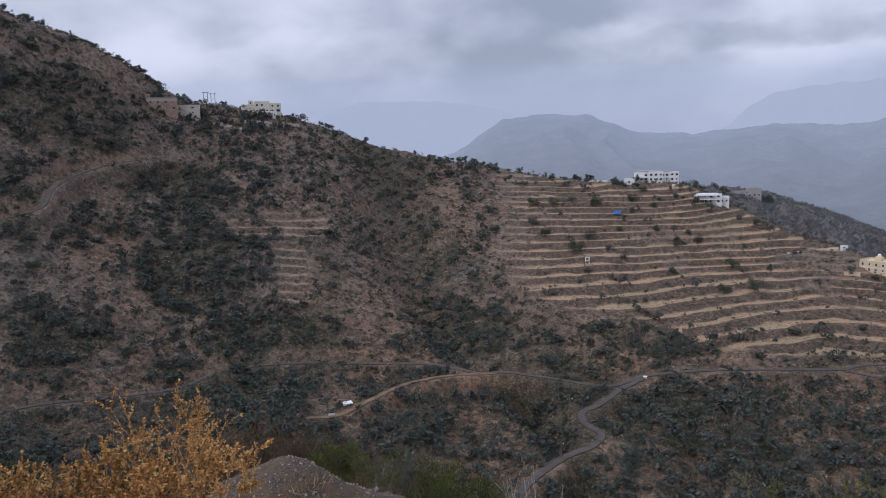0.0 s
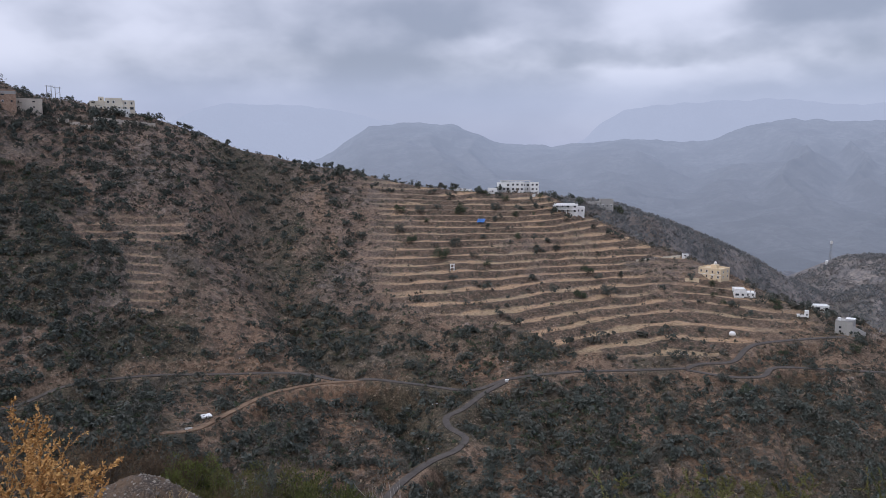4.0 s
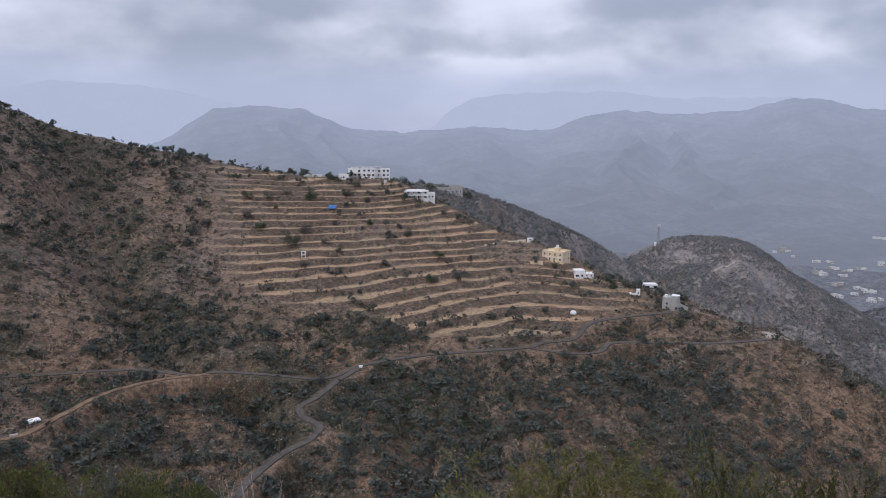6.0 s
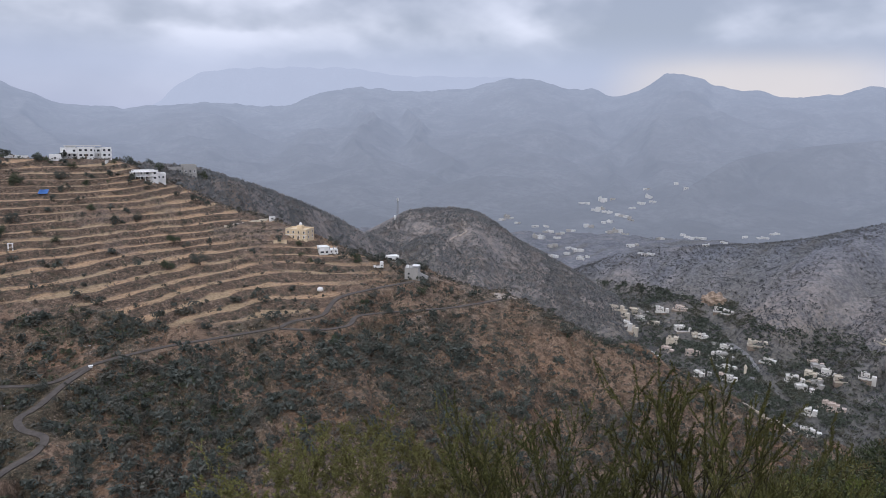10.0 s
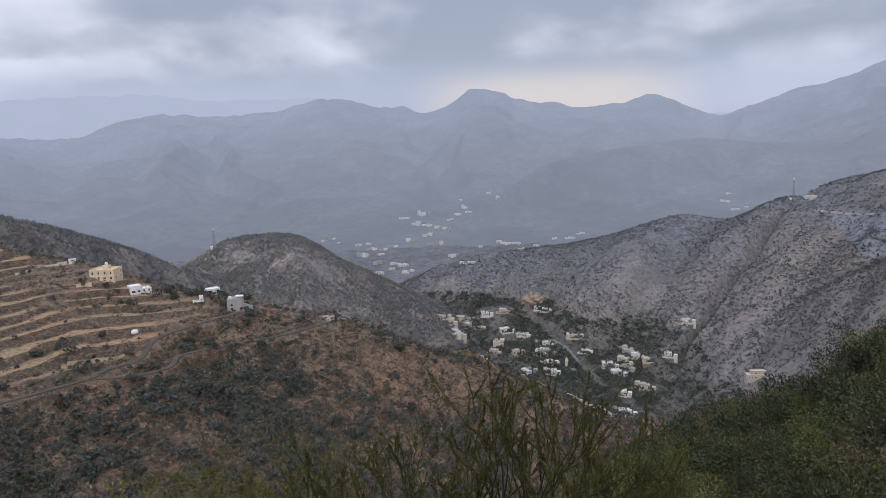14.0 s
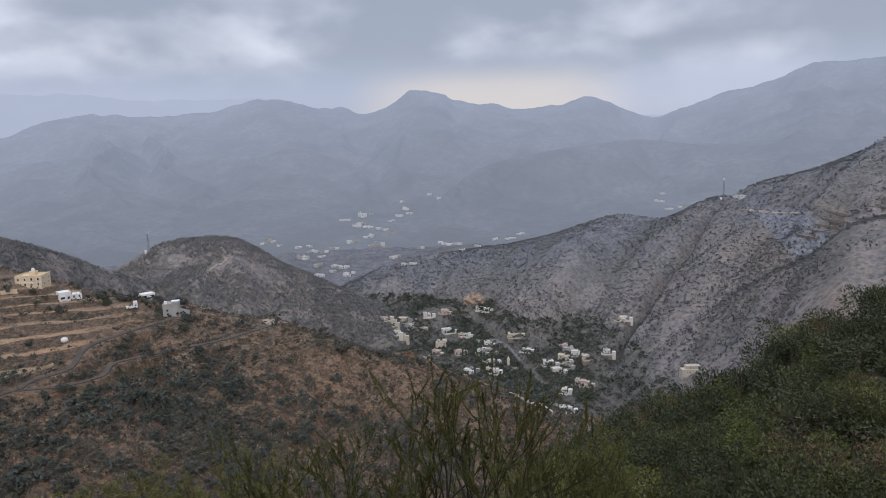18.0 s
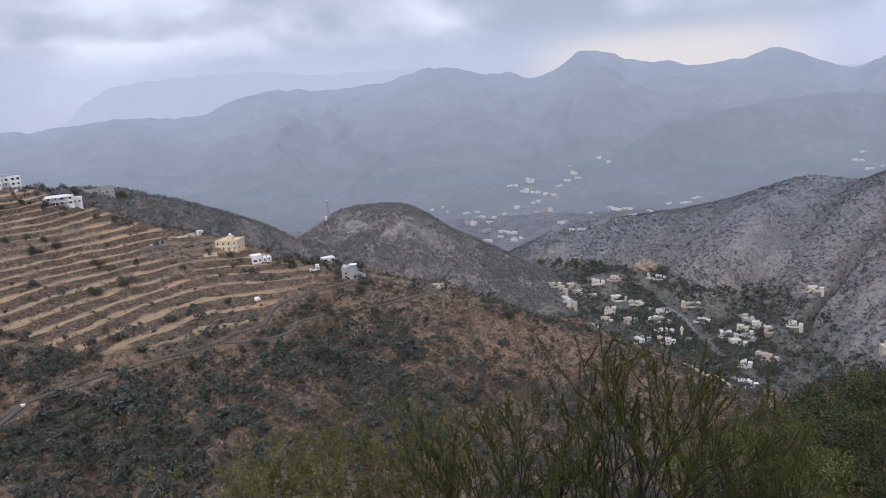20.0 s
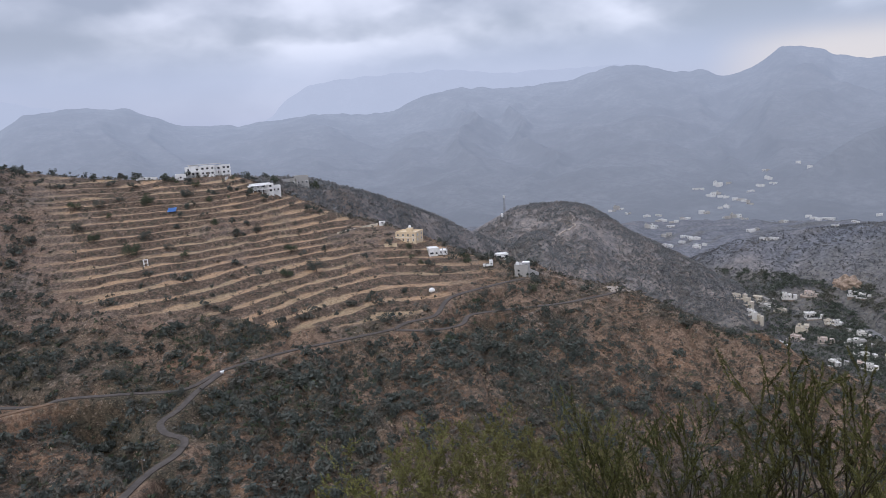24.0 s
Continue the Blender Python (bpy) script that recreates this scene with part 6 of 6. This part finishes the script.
# bushes on the bank below the viewpoint
for az, r, h, w, form in ((-33, 20, 2.0, 2.2, 5), (-28, 24, 2.2, 2.4, 0), (-24, 22, 1.9, 2.2, 5), (-19, 25, 2.4, 2.4, 4), (-16.5, 22, 2.1, 1.9, 4), (-12, 25, 1.8, 1.9, 4), (-9.5, 24, 1.9, 1.5, 0), (-8.2, 17, 1.3, 0.8, 1), (-6.8, 19, 1.5, 1.0, 6),
                          (-5, 22, 1.8, 1.3, 4), (-3.9, 18, 1.9, 0.5, 6), (-2.5, 18, 1.9, 1.2, 2), (-0.5, 19, 1.9, 1.3, 1), (1.6, 18, 1.9, 1.2, 1), (3.6, 19, 1.8, 1.2, 2), (5.2, 18, 1.8, 1.1, 6), (8, 21, 1.6, 1.3, 0), (12, 22, 1.6, 1.5, 0), (18, 22, 1.7, 1.6, 7),
                          (25, 21, 2.0, 1.7, 2), (67, 22, 2.2, 1.9, 7), (69, 26, 2.3, 2.0, 4), (71, 24, 2.6, 2.0, 2), (73, 28, 2.7, 2.2, 1)):
    plant_bush(form, az, r, h, w, "on the bank below the viewpoint")


for az, r, h, w, form in ((-18.0, 16.0, 1.9, 1.3, 4), (-15.8, 16.0, 1.75, 1.2, 4), (-13.6, 16.5, 1.6, 1.1, 4), (-11.6, 17.0, 1.5, 1.1, 4), (-9.6, 16.5, 1.5, 1.0, 1), (-7.6, 16.0, 1.35, 0.9, 2), (-6.0, 15.5, 1.2, 0.9, 4), (-1.4, 15.5, 1.5, 0.9, 1), (0.8, 15.0, 1.4, 0.8, 3), (3.0, 15.5, 1.5, 0.9, 1)):
    plant_bush(form, az, r, h, w, "behind the gravel heap")


def broom(name, az, r, height, spread_, seed, label, leaf_mat, stems=7, levels=3, leafy_=5, leaf=0.05, radius=0.03, bark=BARK, opening=0.36, rise=0.45, plump=0.3, loose=0.6):
    """An upright forking shrub with fine twigs, and small leaves along them."""
    g = np.random.default_rng(seed)
    segs, tips = [], []
    for k in range(stems):
        a = 2 * np.pi * k / stems + g.uniform(-0.4, 0.4)
        lean = spread_ * g.uniform(0.4, 1.0)
        grow(g, (0.05 * math.cos(a), 0.05 * math.sin(a), -0.2), (lean * math.cos(a), lean * math.sin(a), 1.0), height * 0.42, radius, levels, segs, tips, 0.14, 2, rise, 0.66, opening, 1)
    P, Q = np.array([t[0] for t in tips]), np.array([t[1] for t in tips])
    k = np.repeat(np.arange(len(P)), leafy_)
    s = g.uniform(0, 1, len(k))[:, None]
    way = (Q - P)[k] / (np.linalg.norm((Q - P)[k], axis=1)[:, None] + 1e-9)
    leaves = leaf_mesh("leaves", P[k] + s * (Q - P)[k], way * 1.2, leaf, leaf * plump, g, leaf_mat, loose)
    top = float(np.percentile(Q[:, 2], 99))
    ob = plant(name, label, "shrub", twig_mesh("branches", segs, bark), leaves)
    ob.matrix_world = Matrix.Translation((r * math.sin(radians(az)), r * math.cos(radians(az)), ground_at(az, r))) @ Matrix.Diagonal((height / top, height / top, height / top, 1))
    return ob


def tall_to(az, r, el):
    """Height of a plant rooted there whose top shows at that elevation."""
    return EYE + r * math.tan(radians(el)) - ground_at(az, r)


DARK_BARK = material("dark_twig_bark", lambda t: (t.mix(t.noise(30, 4, 0.7), (0.018, 0.015, 0.011), (0.05, 0.042, 0.03)), None, 0), 0.9)
DARK_TWIG = material("dark_olive_twigs", bush_leaves((0.024, 0.028, 0.009), (0.115, 0.118, 0.034), (0.075, 0.062, 0.024)), 0.7)
TWIG = material("olive_twigs", bush_leaves((0.036, 0.04, 0.013), (0.13, 0.134, 0.04), (0.085, 0.07, 0.028)), 0.7)
fine = dict(plump=0.24, loose=0.42)
broom("broom_shrub", 61.2, 9.5, tall_to(61.2, 9.5, -18.3), 0.34, 31, "tall dark broom shrub with fine upright twigs", DARK_TWIG, 8, 3, 34, 0.044, 0.036, DARK_BARK, opening=0.44, rise=0.32, **fine)
for az, r, el, wide, seed, words in ((52.1, 10.5, -22.0, 0.30, 32, "slender olive broom shrub with upright twigs"), (47.0, 9.5, -24.0, 0.7, 33, "low spreading broom shrub with dark twigs"), (56.6, 11.0, -25.8, 0.5, 34, "low olive broom shrub on the bank"),
                                     (69.6, 12.0, -22.9, 0.35, 35, "dark upright broom shrub beside the green slope"), (66.4, 11.0, -25.6, 0.4, 36, "thin half-bare broom shrub on the bank"), (73.0, 12.5, -24.0, 0.6, 43, "bushy olive broom shrub beside the green slope")):
    broom("broom_shrub", az, r, tall_to(az, r, el), wide, seed, words, TWIG, 5, 3, 18, 0.045, 0.026, DARK_BARK, opening=0.46, rise=0.28, **fine)
for az, r, el, wide, seed, words in ((34.8, 12.0, -23.8, 1.1, 37, "wide olive-green shrub with crooked grey branches"), (41.0, 12.5, -23.7, 1.0, 38, "wide yellow-green shrub with bare lower branches"), (29.4, 12.5, -25.0, 1.0, 39, "crooked half-bare shrub with few leaves")):
    broom("spreading_shrub", az, r, tall_to(az, r, el), wide, seed, words, OLIVE_BUSH, 9, 4, 9, 0.046, 0.028, BARK, 0.7, 0.15)
GREY_TWIG = material("bleached_twigs", lambda t: (t.mix(t.noise(20, 4), (0.32, 0.30, 0.27), (0.5, 0.47, 0.43)), None, 0), 0.9)
broom("dead_shrub", 6.6, 12.0, tall_to(6.6, 12.0, -25.3), 0.6, 40, "leafless bleached grey shrub", STRAW, 5, 2, 1, 0.02, 0.014, GREY_TWIG)
broom("brown_shrub", -15.4, 17.0, tall_to(-15.4, 17.0, -20.7), 0.75, 41, "rounded brown twiggy shrub behind the gravel heap", BROWN_BUSH, 11, 4, 3, 0.04, 0.02, BARK, 0.6, 0.25)
broom("brown_shrub", -10.6, 19.0, tall_to(-10.6, 19.0, -21.9), 0.8, 42, "low brown twiggy shrub on the bank", BROWN_BUSH, 10, 4, 3, 0.04, 0.02, BARK, 0.6, 0.25)
for az, r, el, wide, seed in ((-23.4, 6.6, -18.3, 0.6, 51), (-27.2, 6.2, -20.8, 0.8, 52), (-31.2, 6.4, -20.4, 0.8, 53), (-20.4, 6.0, -21.2, 0.7, 54), (-34.5, 5.8, -20.8, 0.8, 55)):
    broom("withered_shrub", az, r, tall_to(az, r, el), wide, seed, "withered shrub with curled golden-brown leaves", GOLD_BUSH, 8, 3, 7, 0.02, 0.008, STRAW, 0.65, 0.25, 0.6, 1.2)

# gravel heap with dry grass on its edge
az0, r0 = -13.8, 11.5
z0 = ground_at(az0, r0)
heap = root("gravel_heap", (r0 * math.sin(radians(az0)), r0 * math.cos(radians(az0)), z0), -az0, "grey-brown heap of gravel and earth", "heap")
GRAVEL = material("gravel", lambda t: (t.mix(t.step(t.noise(3, 5), 0.35, 0.65), t.mix(t.step(t.cells(28)[0], 0.2, 0.5), (0.18, 0.148, 0.118), (0.07, 0.057, 0.047)), (0.125, 0.085, 0.055)), t.cells(28)[0], 0.03), 0.95)
rise = tall_to(az0, r0, -22.8)
bm = bmesh.new()
rings = []
for i in range(46):
    rad = 1.9 * i / 45
    ring = []
    for j in range(96):
        a = 2 * math.pi * j / 96
        p = Vector((rad * math.cos(a) * 1.3, rad * math.sin(a), 0))
        lump = 0.10 * noise.noise(p * 1.3) + 0.035 * noise.noise(p * 5) + 0.02 * noise.noise(p * 14)
        ring.append(bm.verts.new((p.x, p.y, rise * (0.5 + 0.5 * math.cos(min(1, rad / 1.6) * math.pi)) ** 0.85 + lump - 0.12 - 0.5 * max(0, rad - 1.4))))
    rings.append(ring)
for a, b in zip(rings[1:], rings[2:]):
    for j in range(96):
        bm.faces.new((a[j], a[(j + 1) % 96], b[(j + 1) % 96], b[j]))
bm.faces.new(rings[1])
bmesh.ops.delete(bm, geom=rings[0], context="VERTS")
part("mound", bm, GRAVEL, heap)
PEBBLE = material("pebbles", lambda t: (t.mix(t.island(), (0.11, 0.095, 0.08), (0.34, 0.30, 0.25)), None, 0), 0.9)
bm = bmesh.new()
for k in range(900):
    a, rad = pick.uniform(0, 2 * math.pi), 1.6 * math.sqrt(pick.random())
    s = pick.uniform(0.012, 0.04) * (2.2 if pick.random() < 0.04 else 1)
    z = rise * (0.5 + 0.5 * math.cos(min(1, rad / 1.6) * math.pi)) ** 0.85 - 0.12 + 0.10 * noise.noise(Vector((rad * math.cos(a) * 1.3, rad * math.sin(a), 0)) * 1.3)
    m = Matrix.Translation((rad * math.cos(a) * 1.3, rad * math.sin(a), z)) @ pose(0, 0, 0, pick.uniform(0, 360), pick.uniform(0, 360), 0) @ Matrix.Diagonal((s, s * pick.uniform(0.6, 1), s * 0.6, 1))
    tet = [bm.verts.new(m @ Vector(v)) for v in ((1, 0, 0), (-1, 0.2, 0), (0, 1, 0), (0, -1, 0.1), (0, 0, 1), (0.1, 0, -1))]
    for q in ((0, 2, 4), (2, 1, 4), (1, 3, 4), (3, 0, 4), (2, 0, 5), (1, 2, 5), (3, 1, 5), (0, 3, 5)):
        bm.faces.new([tet[i] for i in q])
tagged(part("gravel", bm, PEBBLE, heap), kind="stuff")


def tussock(az, r, h, n, seed, lift=0.0):
    g = np.random.default_rng(seed)
    base = np.stack([g.normal(0, 0.16, n), g.normal(0, 0.16, n), np.zeros(n)], 1)
    way = np.stack([g.normal(0, 0.35, n), g.normal(0, 0.35, n), np.ones(n)], 1)
    ob = plant("grass_tussock", "dry straw-coloured grass tussock on the bank", "grass", None, leaf_mesh("leaves", base, way, h, h * 0.045, g, STRAW))
    ob.matrix_world = Matrix.Translation((r * math.sin(radians(az)), r * math.cos(radians(az)), ground_at(az, r) + lift - 0.03))
    ob["group"] = "grass tussocks by the gravel heap"
    return ob


for k, (az, r, lift) in enumerate(((-12.2, 11.2, 0.75), (-11.4, 11.0, 0.62), (-10.6, 10.9, 0.45), (-9.8, 10.8, 0.3), (-9.1, 10.7, 0.18), (-11.6, 12.3, 0.55), (-10.9, 12.2, 0.40), (-10.2, 12.0, 0.25), (-9.4, 12.0, 0.1), (-8.6, 12.3, 0.0), (-7.9, 12.6, 0.0), (-7.2, 12.2, 0.0), (-6.6, 12.0, 0.0), (-17.5, 12.2, 0.0), (-9.0, 11.2, 0.0), (-8.2, 11.4, 0.0))):
    tussock(az, r, pick.uniform(0.2, 0.32), 220, 60 + k, lift)

# ---- trees and large bushes on the hill: (bearing, elevation of the foot, crown width) ----
TREE_FORMS = []
for k in range(6):
    g = np.random.default_rng(80 + k)
    segs, tips = [], []
    grow(g, (0, 0, -0.1), (g.normal(0, 0.15), g.normal(0, 0.15), 1), 0.42, 0.05, 2, segs, tips, 0.2, 3, 0.3, 0.7, 0.7)
    lobes = np.stack([g.uniform(-0.5, 0.5, 9), g.uniform(-0.5, 0.5, 9), g.uniform(0.3, 0.85, 9)], 1)
    kk = g.integers(0, 9, 1500)
    d = g.normal(0, 1, (1500, 3))
    d /= np.linalg.norm(d, axis=1)[:, None]
    TREE_FORMS.append((twig_mesh("trunk", segs, BARK), leaf_mesh("crown", lobes[kk] + d * g.uniform(0.1, 0.27, 1500)[:, None], d, 0.085, 0.06, g, (LUSH, HILL_BUSH)[k % 2], simple=True)))


def hill_tree(az, el, wide, words):
    p, d = site(az, el, 160, 640)
    trunk, crown = TREE_FORMS[pick.randrange(6)]
    ob = new("tree")
    ob.empty_display_size = 0.3
    for name, me in (("trunk", trunk), ("crown", crown)):
        c = new(name, me)
        c.parent = ob
    ob.matrix_world = Matrix.Translation(p) @ pose(0, 0, 0, 0, 0, pick.uniform(0, 360)) @ Matrix.Diagonal((wide * 0.75, wide * 0.75, wide * 0.72, 1))
    return tagged(ob, words, "tree")


TERRACE_TREES = [
    (14.0, -3.55, 3.0), (15.0, -3.75, 2.6), (17.3, -3.75, 3.2), (18.0, -3.6, 3.6), (18.6, -3.9, 3.0), (21.3, -5.1, 3.0), (22.2, -5.0, 3.4), (31.0, -10.6, 3.2), (32.4, -10.3, 3.0), (35.4, -11.2, 4.0),
    (10.6, -2.81, 3.4), (11.1, -2.93, 3.9), (13.2, -3.32, 6.2), (13.7, -3.39, 3.9), (14.6, -3.12, 3.9), (19.0, -3.54, 6.7), (23.9, -4.78, 7.8), (11.7, -4.99, 9.0),
    (16.1, -5.10, 4.5), (11.4, -7.52, 6.7), (10.4, -8.46, 9.0), (21.6, -9.41, 6.7), (19.3, -7.62, 5.0), (16.3, -6.85, 5.0), (14.0, -8.94, 4.5), (12.9, -8.29, 4.5),
    (9.2, -5.57, 3.4), (7.0, -6.30, 6.2), (8.0, -7.19, 6.7), (7.0, -4.80, 6.7), (8.6, -4.85, 6.2), (14.6, -4.63, 6.7), (15.3, -3.89, 5.0), (19.9, -3.41, 3.4),
    (20.4, -3.80, 6.7), (20.9, -4.12, 6.7), (22.1, -5.96, 3.9), (23.3, -6.34, 5.0), (23.5, -11.05, 9.0), (21.1, -11.30, 6.7), (19.1, -4.72, 4.5), (18.1, -2.87, 2.8)]

SKYLINE_TREES = [
    (-23.5, 6.76, 2.8), (-26.5, 8.26, 2.2), (-21.0, 5.27, 2.6), (-20.2, 4.49, 5.0), (-18.9, 3.89, 2.0), (-1.9, -0.66, 3.2), (-0.4, -0.79, 2.4), (3.1, -1.58, 2.0),
    (10.6, -2.79, 2.4), (-15.6, 2.97, 2.0), (-14.8, 2.84, 2.0), (-11.0, 2.06, 3.5), (-10.2, 1.79, 2.2), (-8.7, 1.33, 2.0), (-6.0, 0.32, 2.0), (-3.4, -0.40, 2.0)]

SLOPE_TREES = [
    (-28.0, 6.83, 6.0), (-29.5, 4.63, 5.0), (-26.0, 2.01, 5.0), (-20.1, -1.32, 6.0), (-22.0, -2.05, 6.0), (-27.3, -0.26, 5.0), (-13.6, 0.11, 4.0), (-23.7, 0.40, 5.0),
    (-16.5, -6.49, 6.0), (-19.2, -5.48, 6.0), (-29.4, -7.83, 6.0), (-22.1, -8.15, 5.0), (35.1, -11.07, 4.5), (30.8, -10.00, 3.5), (31.7, -11.26, 3.0), (40.5, -13.82, 5.0),
    (8.3, -17.24, 6.0), (12.3, -19.10, 4.5), (18.2, -15.55, 5.0), (14.1, -16.89, 3.5), (32.1, -16.91, 5.0), (33.7, -17.59, 5.0), (34.3, -18.34, 4.0), (25.0, -18.28, 3.0),
    (35.9, -14.55, 3.5), (38.0, -15.27, 4.0)]

for az, el, w in TERRACE_TREES:
    hill_tree(az, el - 0.15, w * 0.85, "small dark tree on a terrace of the hill")
for az, el, w in SKYLINE_TREES:
    hill_tree(az, el - 0.2, w, "small tree standing on the ridge line")
for az, el, w in SLOPE_TREES:
    hill_tree(az, el, w, "broad dark bush on the open hillside")
